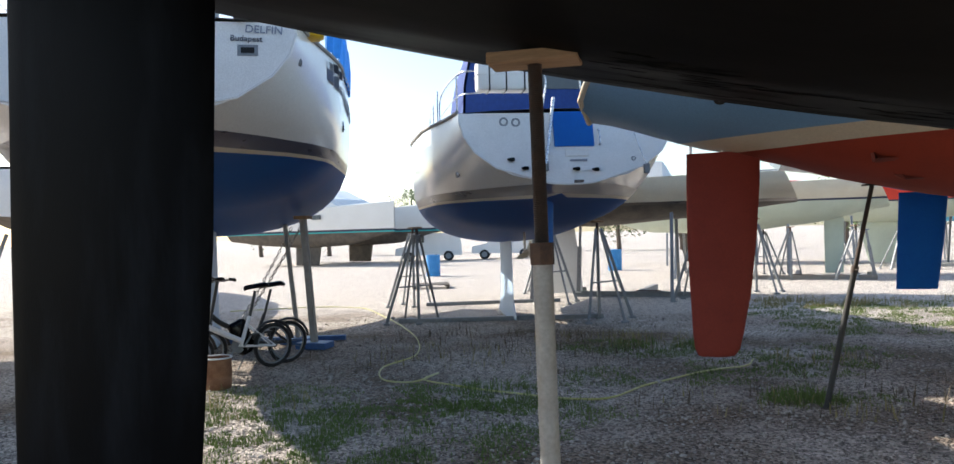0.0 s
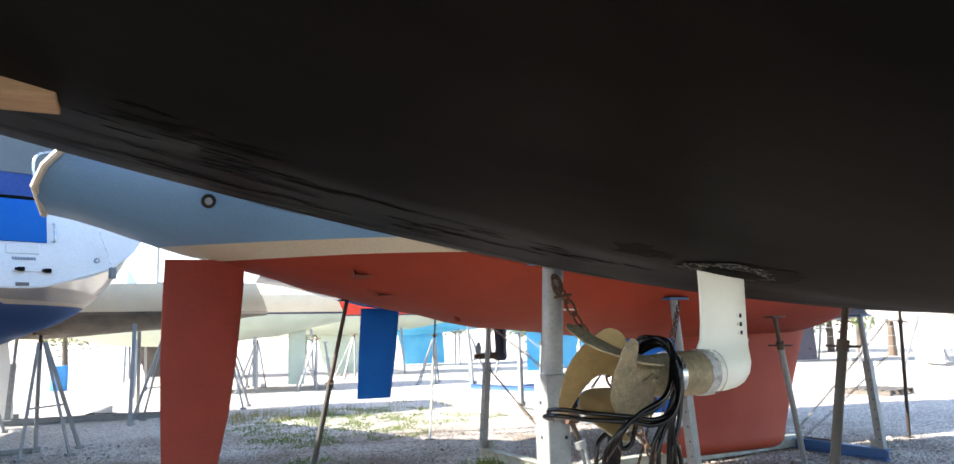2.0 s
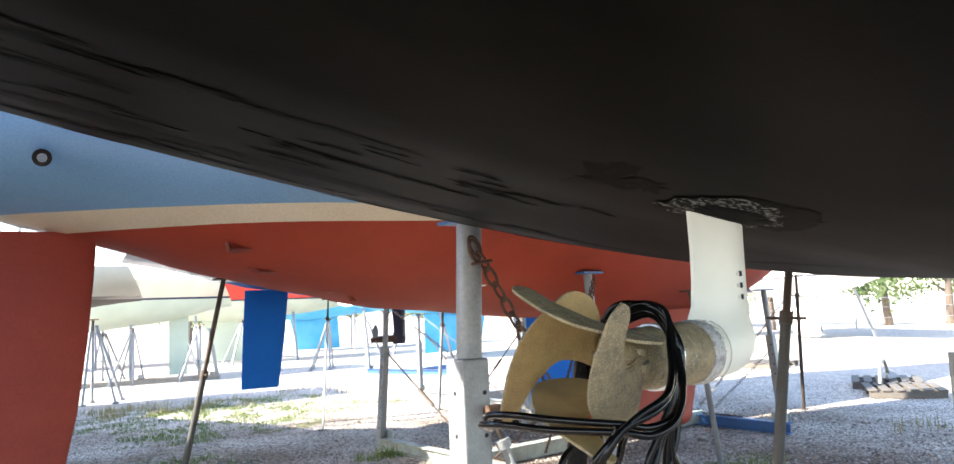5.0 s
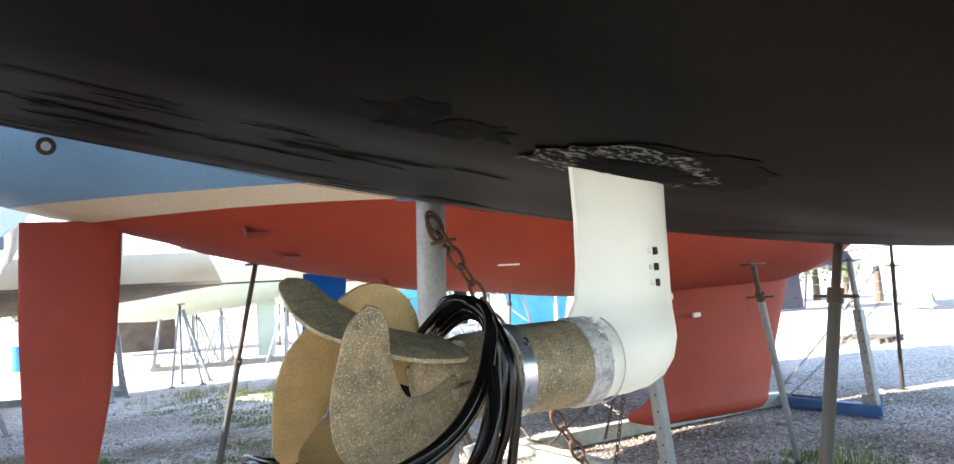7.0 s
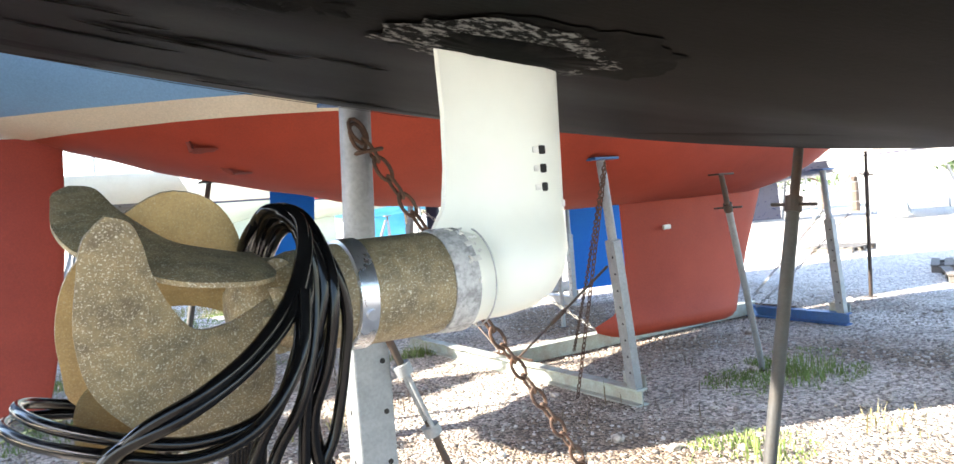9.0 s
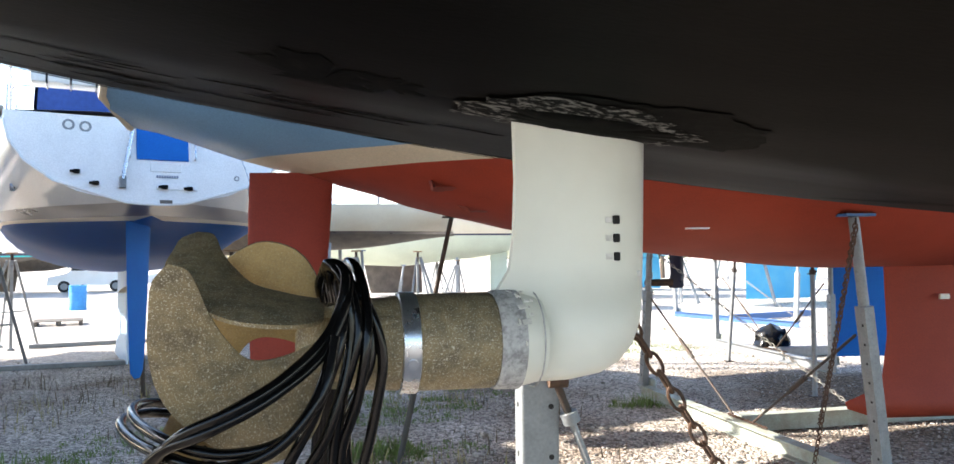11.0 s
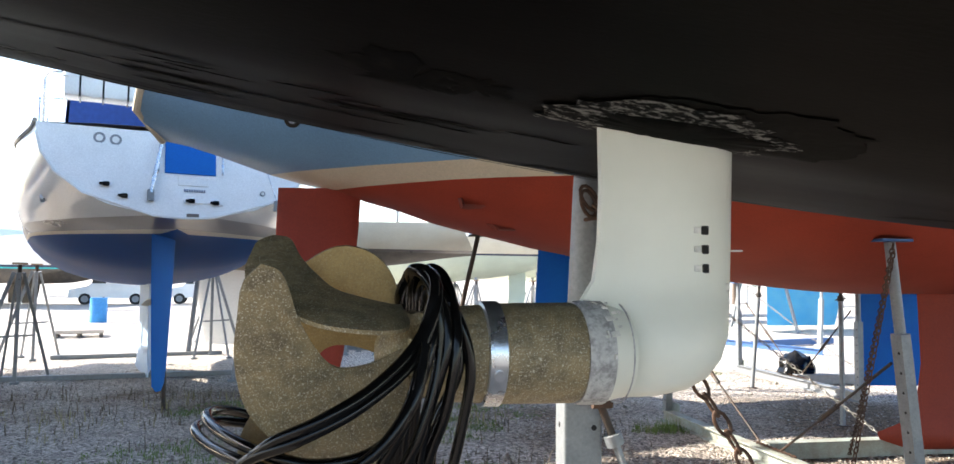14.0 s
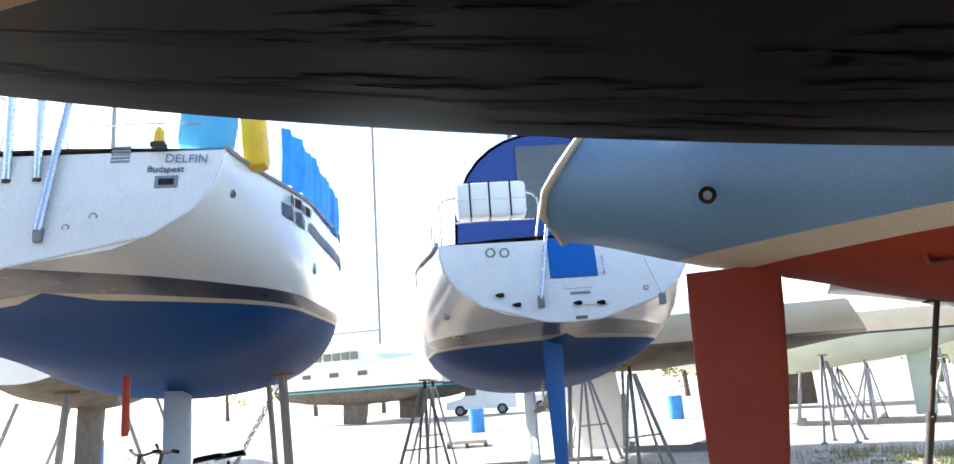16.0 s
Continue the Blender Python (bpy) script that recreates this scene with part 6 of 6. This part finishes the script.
# ---- boats further off ----
def simple_boat(m, L, hb, zk, wl, zs, bottom, top, label, keel_spec=None, stern=0.5, rake=0.15, cabin=True, group="boats further off", mast=0, stripe="navy"):
    boat = thing("distant_yacht", m, label, "boat", group)
    keel = ((0, zk + stern), (L * 0.25, zk + stern * 0.35), (L * 0.5, zk), (L * 0.75, zk + 0.12), (L * 0.92, zk + 0.6), (L, zs - 0.4))
    sheer = ((0, zs), (L * 0.5, zs - 0.05), (L, zs + 0.3))
    bt = ((0, hb * 0.7), (L * 0.3, hb * 0.97), (L * 0.5, hb), (L * 0.75, hb * 0.68), (L * 0.92, hb * 0.25), (L, 0.03))
    r = hull_rings(L, keel, sheer, bt, (wl, wl + 0.06), p=2.4, n=22, per=6, rake=rake)
    part("bottom", band_mesh(r[0]), M[bottom], boat, "", True)
    part("boot_stripe", band_mesh(r[1]), M[stripe], boat, "", True)
    part("topside", band_mesh(r[2]), M[top], boat, "", True)
    part("transom", transom_mesh(r), M[top], boat)
    part("deck", deck_mesh(r[2]), M["gelcoat"], boat)
    if keel_spec:
        x0, x1, z0, km = keel_spec
        blade_foil("keel", [(z0, x1 - 0.1, x1 - x0 - 0.1, 0.07), (z0 + 0.3, x1, x1 - x0, 0.08), (zk + 0.1, x1 + 0.3, (x1 - x0) * 1.1, 0.08)], M[km], boat)
    if cabin:
        bm = bmesh.new()
        rows = []
        for x, w, h in ((0.3, 0.55, 0.02), (0.32, 0.6, 0.38), (0.55, 0.55, 0.42), (0.72, 0.3, 0.2), (0.75, 0.25, 0.02)):
            rows.append([Vector((x * L, -w * hb, zs)), Vector((x * L, -w * hb * 0.85, zs + h)), Vector((x * L, w * hb * 0.85, zs + h)), Vector((x * L, w * hb, zs))])
        loft(bm, rows)
        part("cabin", bm, M["gelcoat"], boat, "", True)
    if mast:
        bm = bmesh.new()
        tube(bm, [(L * 0.55, 0, zs), (L * 0.55, 0, zs + mast)], 0.07, 8)
        part("mast", bm, M["galv"], boat, "", True)
        bm = bmesh.new()
        tube(bm, [(L * 0.55, 0, zs + 0.9), (L * 0.2, 0, zs + 0.9)], 0.08, 8)
        part("boom", bm, M["galv"], boat, "", True)
    for k, (fx, s) in enumerate(((0.3, 1), (0.3, -1), (0.65, 1), (0.65, -1))):
        bm = bmesh.new()
        beam(bm, (fx * L, s * hb * 1.0, 0), (fx * L, s * hb * 0.62, zk + 0.28), 0.08, 0.08, 0.004, (1, 0, 0))
        part("prop_leg", bm, M["galv"], boat)
    return boat


simple_boat(pose(1.7, 16.9, 0, 0, 0, 176), 9.5, 1.6, 1.80, 2.28, 2.95, "grey_hull", "cream", "beige yacht with scruffy grey-brown bottom", (5.2, 6.4, 0.1, "white_plastic"), 0.45, 0.5, stripe="brown_stripe")
hb_ = simple_boat(pose(5.6, 24.0, 0, 0, 0, 172), 10.0, 1.6, 1.45, 2.45, 3.1, "pale_green", "cream", "beige yacht with pale green bottom and skeg rudder", None, 0.75, 0.5, stripe="navy")
blade_foil("skeg_rudder", [(0.1, 1.9, 0.55, 0.08), (2.2, 1.9, 0.6, 0.08)], M["pale_green"], hb_)
build_cradle("cradle", pose(-2.0, 17.0, 0, 0, 0, 80), 3.4, "galv", "galvanised cradle under the beige yacht", (1.9, 1.9), ((0, 0.1), (0, -0.1)), 2.0)
build_cradle("cradle", pose(2.6, 22.6, 0, 0, 0, 80), 4.4, "old_galv", "rusty cradle under the pale green yacht", (1.5, 1.5), ((0, 0.2), (0, -0.2)), 2.0)
simple_boat(pose(13.0, 30.0, 0, 0, 0, 174), 11.0, 1.7, 1.7, 2.5, 3.3, "pale_green", "red_plastic", "red and pale green yacht far across the yard", (4, 6.5, 0.1, "pale_green"), 0.6)
simple_boat(pose(9.5, 23.5, 0, 0, 0, 10), 11.0, 1.8, 1.55, 2.35, 3.2, "cyan_paint", "gelcoat", "white yacht with light blue bottom", (3.5, 6.5, 0.15, "cyan_paint"), 0.5)
simple_boat(pose(6.0, 34.0, 0, 0, 0, 176), 11.0, 1.8, 1.7, 2.4, 3.3, "grey_hull", "gelcoat", "white yacht with dark bottom", (4, 6.5, 0.1, "grey_hull"), 0.6, mast=12)
simple_boat(pose(-15.0, 11.0, 0, 0, 0, 120), 11.5, 1.9, 1.75, 2.45, 3.4, "grey_hull", "gelcoat", "white yacht with dark grey bottom", (4, 6.2, 0.1, "grey_hull"), 0.6, mast=13)
simple_boat(pose(-9.5, -1.5, 0, 0, 0, 118), 11.5, 1.9, 1.75, 2.6, 3.7, "blue_paint", "gelcoat", "white yacht beyond the dark rudder", (4, 6.2, 0.1, "blue_paint"), 0.6)
simple_boat(pose(24.0, 12.5, 0, 0, 0, 60), 11.0, 1.8, 1.6, 2.4, 3.3, "gelcoat", "gelcoat", "white yacht across the gravel road", (4, 6.2, 0.1, "gelcoat"), 0.6, cabin=False)
simple_boat(pose(30.0, 20.0, 0, 0, 0, 150), 11.0, 1.8, 1.6, 2.4, 3.3, "navy", "gelcoat", "white yacht with navy bottom across the road", (4, 6.2, 0.1, "navy"), 0.6, mast=12)
simple_boat(pose(18.0, 34.0, 0, 0, 0, 160), 11.0, 1.8, 1.6, 2.4, 3.3, "cyan_paint", "gelcoat", "white yacht with blue bottom at the back of the yard", (4, 6.2, 0.1, "cyan_paint"), 0.6, mast=12)


def build_catamaran():
    c = thing("catamaran", pose(-27.6, 43.0, 0, 0, 0, -14), "large white sailing catamaran with teal stripe and grey bottom", "boat")
    for yy in (-2.6, 2.6):
        keel = ((0, 1.55), (3, 1.25), (6, 1.1), (9, 1.2), (12.5, 1.9))
        sheer = ((0, 3.3), (6, 3.35), (12.5, 3.65))
        bt = ((0, 0.75), (3, 0.95), (8, 0.85), (11, 0.4), (12.5, 0.05))
        r = hull_rings(12.5, keel, sheer, bt, (1.95, 2.02, 2.14), p=2.6, n=18, per=6)
        for k, (nm, mt) in enumerate((("bottom", "grey_hull"), ("teal_stripe", "teal_line"), ("boot_stripe", "navy"), ("topside", "gelcoat"))):
            o = part(nm, band_mesh(r[k]), M[mt], c, "", True)
            o.location.y = yy
        for q, mt in ((transom_mesh(r), "gelcoat"), (deck_mesh(r[3]), "gelcoat")):
            o = part("deck", q, M[mt], c)
            o.location.y = yy
        for k in range(3):
            bm = bmesh.new()
            box(bm, (3.2 + 2.2 * k, yy - 0.93, 2.9), (0.7, 0.04, 0.26), None, 0.012)
            part("hull_window", bm, M["clear_vinyl"], c)
        blade_foil("keel", [(0.05, 7.0, 1.8, 0.1), (1.2, 7.2, 2.0, 0.1)], M["grey_hull"], c).location.y = yy
    bm = bmesh.new()
    rows = []
    for x, w, h in ((1.0, 2.7, 0.9), (2.0, 2.9, 1.35), (5.6, 2.8, 1.45), (7.4, 2.3, 0.75), (8.4, 1.8, 0.05)):
        rows.append([Vector((x, -w, 3.3)), Vector((x, -w * 0.94, 3.3 + h * 0.8)), Vector((x, -w * 0.7, 3.3 + h)), Vector((x, w * 0.7, 3.3 + h)), Vector((x, w * 0.94, 3.3 + h * 0.8)), Vector((x, w, 3.3))])
    loft(bm, rows, False, True, True)
    cab = part("cabin", bm, M["gelcoat"], c)
    for k in range(7):
        bm = bmesh.new()
        x = 2.0 + 0.72 * k
        box(bm, (x, -2.78, 3.98), (0.58, 0.06, 0.46), Matrix.Identity(4), 0.015)
        part("window", bm, M["glass"], cab, "dark tinted window")
    bm = bmesh.new()
    box(bm, (4.5, 0, 2.75), (7.0, 4.4, 0.5), None, 0.1)
    part("bridge_deck", bm, M["gelcoat"], c)
    bm = bmesh.new()
    tube(bm, [(6.0, 0, 4.7), (6.0, 0, 19)], 0.1, 10)
    part("mast", bm, M["galv"], c, "", True)
    bm = bmesh.new()
    tube(bm, [(6.0, 0, 5.6), (0.6, 0, 5.7)], 0.11, 10)
    part("boom", bm, M["galv"], c, "", True)


build_catamaran()


def build_van(m, label, mat):
    v = thing("van", m, label, "van", "parked vans")
    prof = [(0, 0.35), (0, 1.0), (0.15, 1.75), (2.6, 1.85), (3.3, 1.05), (4.25, 0.85), (4.3, 0.4)]
    bm = bmesh.new()
    loft(bm, [[Vector((x, y, z)) for x, z in prof] for y in (-0.85, -0.8, 0.8, 0.85)], True, True, True)
    part("body", bm, M[mat], v)
    for s in (-1, 1):
        bm = bmesh.new()
        box(bm, (2.75, s * 0.83, 1.42), (0.7, 0.06, 0.45), None, 0.02)
        part("side_window", bm, M["glass"], v)
    for x in (0.85, 3.45):
        for s in (-1, 1):
            bm = bmesh.new()
            tube(bm, [(x, s * 0.66, 0.32), (x, s * 0.87, 0.32)], 0.32, 20)
            w = part("wheel", bm, M["tyre"], v, "", True)
            bm = bmesh.new()
            tube(bm, [(x, s * 0.868, 0.32), (x, s * 0.885, 0.32)], 0.19, 16)
            part("hubcap", bm, M["galv"], w, "", True)


build_van(pose(-14.2, 44.8, 0, 0, 0, 194), "white delivery van parked across the yard", "white_plastic")
build_van(pose(-9.5, 46.5, 0, 0, 0, 190), "white delivery van parked behind the stands", "white_plastic")


# ---- pallets ----
def build_pallet(m, label):
    p = thing("pallet", m, label, "pallet", "pallets")
    for k in range(6):
        bm = bmesh.new()
        box(bm, (0, -0.5 + 0.2 * k, 0.13), (1.2, 0.13, 0.022), None, 0.003)
        part("board", bm, M["grey_wood"], p)
    for x in (-0.53, 0, 0.53):
        bm = bmesh.new()
        box(bm, (x, 0, 0.06), (0.1, 1.1, 0.10), None, 0.004)
        part("bearer", bm, M["grey_wood"], p)
    return p


p0 = build_pallet(pose(-8.7, 20.6, 0, 0, 0, 20), "weathered timber pallet lying on the gravel")
for x, y, d in ((12.6, 6.4, 30), (15.0, 10.6, 10), (11.6, 5.6, 35)):
    copy_thing(p0, pose(x, y, 0, 0, 0, d))


def build_anchor():
    a = thing("anchor", pose(12.0, 6.1, 0.15, 0, 0, 20), "grey plough anchor lying on a pallet", "anchor")
    bm = bmesh.new()
    tube(bm, spline([(-0.5, 0, 0.0), (-0.3, 0, 0.3), (0.1, 0, 0.36), (0.45, 0, 0.1)]), 0.03, 10)
    part("shank", bm, M["old_galv"], a, "", True)
    bm = bmesh.new()
    loft(bm, [[Vector((0.3, -0.05, 0.02)), Vector((0.3, 0.0, 0.1)), Vector((0.3, 0.05, 0.02))], [Vector((0.55, -0.18, 0.04)), Vector((0.55, 0, 0.16)), Vector((0.55, 0.18, 0.04))], [Vector((0.8, -0.02, 0.06)), Vector((0.8, 0, 0.09)), Vector((0.8, 0.02, 0.06))]], True, True, True)
    part("fluke", bm, M["old_galv"], a)


build_anchor()


# ---- trees, fence, grass, stones ----
def build_tree(x, y, h, seed, label):
    rnd = random.Random(seed)
    t = thing("tree", pose(x, y, 0), label, "tree", "trees at the edge of the yard")
    bm = bmesh.new()
    tube(bm, [(0, 0, -0.1), (0.1, 0.05, h * 0.25), (0.05, 0.1, h * 0.5), (0.0, 0.0, h * 0.75)], 0.2, 8, True, [0.22, 0.17, 0.12, 0.04])
    for k in range(6):
        a, z = rnd.uniform(0, 6.3), rnd.uniform(0.25, 0.6) * h
        tube(bm, [(0.05, 0.05, z), (math.cos(a) * h * 0.14, math.sin(a) * h * 0.14, z + h * 0.08), (math.cos(a) * h * 0.25, math.sin(a) * h * 0.25, z + h * 0.2)], 0.06, 6, True, [0.08, 0.05, 0.02])
    part("trunk", bm, M["bark"], t, "", True)
    bm = bmesh.new()
    blobs = [(rnd.uniform(-1, 1) * h * 0.28, rnd.uniform(-1, 1) * h * 0.28, h * rnd.uniform(0.22, 0.92), h * rnd.uniform(0.09, 0.17)) for _ in range(17)]
    for bx, by, bz, br in blobs:
        for _ in range(110):
            d = Vector((rnd.gauss(0, 1), rnd.gauss(0, 1), rnd.gauss(0, 0.8)))
            d = d.normalized() * br * rnd.uniform(0.5, 1.12)
            c = Vector((bx, by, bz)) + d
            u = Vector((rnd.gauss(0, 1), rnd.gauss(0, 1), rnd.gauss(0, 1))).normalized()
            w = u.orthogonal().normalized()
            s = rnd.uniform(0.07, 0.16)
            vs = [bm.verts.new(c + q) for q in (u * s, w * s * 0.5, -u * s, -w * s * 0.5)]
            bm.faces.new(vs)
    part("crown", bm, M["leaf"], t, "loose green crown")
    return t


trees = [build_tree(33, 23, 5.5, 3, "dense green tree at the edge of the yard"), build_tree(36, 29, 6.5, 8, "tall green tree behind the fence")]
rt = random.Random(5)
for k in range(16):
    f = k / 15
    x, y = 44 - 20 * f + rt.uniform(-2, 2), 4 + 52 * f + rt.uniform(-2, 2)
    copy_thing(trees[k % 2], pose(x, y, 0, 0, 0, rt.uniform(0, 360)) )
for k in range(9):
    copy_thing(trees[k % 2], pose(-46 + 8 * k + rt.uniform(-2, 2), 60 + rt.uniform(-3, 3), 0, 0, 0, rt.uniform(0, 360)))

fence = thing("fence", pose(0, 0, 0), "grey wire fence posts along the road", "fence")
for k in range(14):
    bm = bmesh.new()
    x, y = 38 - 1.25 * k, 12 + 2.4 * k
    tube(bm, [(x, y, 0), (x, y, 1.5)], 0.05, 6)
    part("fence_post", bm, M["galv"], fence)
for z in (0.5, 1.0, 1.45):
    bm = bmesh.new()
    tube(bm, [(38, 12, z), (38 - 1.25 * 13, 12 + 2.4 * 13, z)], 0.012, 5)
    part("fence_wire", bm, M["galv"], fence)


def blades(name, spots, mat, label, seed, hmin, hmax, per):
    """Tufts of grass: spots are x, y, radius, density."""
    rnd = random.Random(seed)
    bm = bmesh.new()
    for x, y, rad, dens in spots:
        for _ in range(int(per * dens * rad * rad)):
            a, q = rnd.uniform(0, 6.283), rad * math.sqrt(rnd.random())
            px, py = x + q * math.cos(a) * 1.9, y + q * math.sin(a) * 1.25
            if noise.noise((px * 1.7, py * 1.7, seed)) + 0.5 * noise.noise((px * 6, py * 6, seed)) < -0.03 and rnd.random() < 0.93:
                continue
            z = ground_height(px, py)
            h = rnd.uniform(hmin, hmax) * (1.15 - 0.6 * q / rad)
            b = rnd.uniform(0, 6.283)
            dx, dy = math.cos(b), math.sin(b)
            w = rnd.uniform(0.003, 0.008)
            ln = rnd.uniform(0.1, 0.7) * h
            v = [bm.verts.new((px - dy * w, py + dx * w, z - 0.01)), bm.verts.new((px + dy * w, py - dx * w, z - 0.01)), bm.verts.new((px + dx * ln * 0.4 + dy * w * 0.7, py + dy * ln * 0.4 - dx * w * 0.7, z + h * 0.6)), bm.verts.new((px + dx * ln * 0.4 - dy * w * 0.7, py + dy * ln * 0.4 + dx * w * 0.7, z + h * 0.6)), bm.verts.new((px + dx * ln, py + dy * ln, z + h))]
            bm.faces.new((v[0], v[1], v[2], v[3]))
            bm.faces.new((v[3], v[2], v[4]))
    return tagged(part(name, bm, mat), label, "grass", kind="stuff")


GREEN = [(-1.7, 8.8, 0.7, 1), (-0.1, 7.5, 0.6, 1), (-3.3, 5.5, 0.6, 1.2), (-3.9, 4.0, 0.9, 1), (-3.0, 4.9, 0.7, 0.8), (0.0, 5.6, 0.35, 1.6), (0.35, 5.75, 0.25, 1.5), (1.9, 11.2, 0.9, 0.8), (1.6, 13.6, 1.2, 0.6), (3.2, 14.6, 1.0, 0.6), (4.95, 3.75, 0.45, 1.2), (3.2, 2.6, 0.3, 1.2), (5.5, 4.1, 0.3, 1), (2.8, 7.3, 0.2, 1.5), (0.6, 8.6, 0.6, 0.6), (-5.2, 4.2, 0.8, 0.8), (-4.4, 2.6, 0.9, 0.7), (-1.2, 6.6, 0.4, 0.8), (-5.6, 5.0, 0.6, 0.5), (4.2, 12.6, 0.9, 0.5), (-2.2, 6.6, 0.5, 0.5)]
DRY = [(-1.9, 9.3, 0.8, 0.5), (0.9, 14.9, 0.7, 1.2), (1.6, 15.2, 0.8, 1), (0.3, 7.9, 0.5, 0.5), (-0.6, 5.3, 0.5, 0.3), (2.6, 15.0, 0.8, 0.8), (-4.3, 7.8, 0.8, 0.3), (8.6, 3.9, 0.3, 0.6), (4.2, 2.3, 0.2, 1), (0.7, 5.0, 0.4, 0.4), (5.2, 15.5, 1.0, 0.5), (-6.0, 4.6, 0.6, 0.5)]
blades("grass", GREEN, M["grass"], "patches of short green weeds in the gravel", 11, 0.015, 0.065, 9000)
blades("dry_grass", DRY, M["dry_grass"], "dry straw-coloured weeds in the gravel", 12, 0.05, 0.24, 1200)
blades("weed_patch", [(-0.15, 5.72, 0.22, 1), (0.36, 5.72, 0.14, 1.5), (3.12, 2.55, 0.2, 1), (5.0, 3.72, 0.3, 1), (2.76, 7.25, 0.16, 1.4), (-3.2, 5.5, 0.3, 1), (-0.05, 5.6, 0.25, 1), (-1.5, 8.9, 0.4, 0.6)], M["grass"], "leafy green weeds growing in the gravel", 13, 0.10, 0.22, 2600)

STALKS = [(-4.2, 9.4, 1.1, 1), (-3.0, 9.0, 0.8, 1), (-0.7, 5.3, 0.7, 0.8), (0.5, 5.7, 0.6, 0.8), (1.3, 7.2, 0.8, 0.6), (-2.2, 7.6, 0.9, 0.7), (3.6, 4.2, 0.7, 0.5), (-5.2, 7.2, 0.7, 0.6), (2.0, 5.0, 0.5, 0.5)]
blades("dead_stalks", STALKS, M["stalk"], "thin dead brown weed stalks in the gravel", 17, 0.06, 0.26, 260)


def pebbles():
    rnd = random.Random(21)
    bm = bmesh.new()
    base = bmesh.new()
    bmesh.ops.create_icosphere(base, subdivisions=1, radius=1)
    vs = [v.co.copy() for v in base.verts]
    fs = [[v.index for v in f.verts] for f in base.faces]
    base.free()
    co, fa = [], []
    for k in range(30000):
        x = rnd.uniform(-8, 9)
        y = rnd.uniform(1.5, 13) if rnd.random() < 0.5 else rnd.uniform(2.0, 6.5)
        s = 0.007 + 0.014 * rnd.random() ** 3
        if rnd.random() < 0.012:
            s *= 2.6
        z = ground_height(x, y) + s * 0.25
        sx, sy, sz = s * rnd.uniform(0.8, 1.5), s * rnd.uniform(0.7, 1.2), s * rnd.uniform(0.5, 0.9)
        a = rnd.uniform(0, 6.28)
        o = len(co)
        for v in vs:
            j = 1 + rnd.uniform(-0.18, 0.18)
            co.append((x + (v.x * sx * math.cos(a) - v.y * sy * math.sin(a)) * j, y + (v.x * sx * math.sin(a) + v.y * sy * math.cos(a)) * j, z + v.z * sz * j))
        fa += [[o + i for i in f] for f in fs]
    me = bpy.data.meshes.new("pebbles")
    me.from_pydata(co, [], fa)
    me.materials.append(M["pebble"])
    bm.free()
    tagged(new("pebbles", me), "loose grey and brown pebbles on the ground", "stones", kind="stuff")


pebbles()
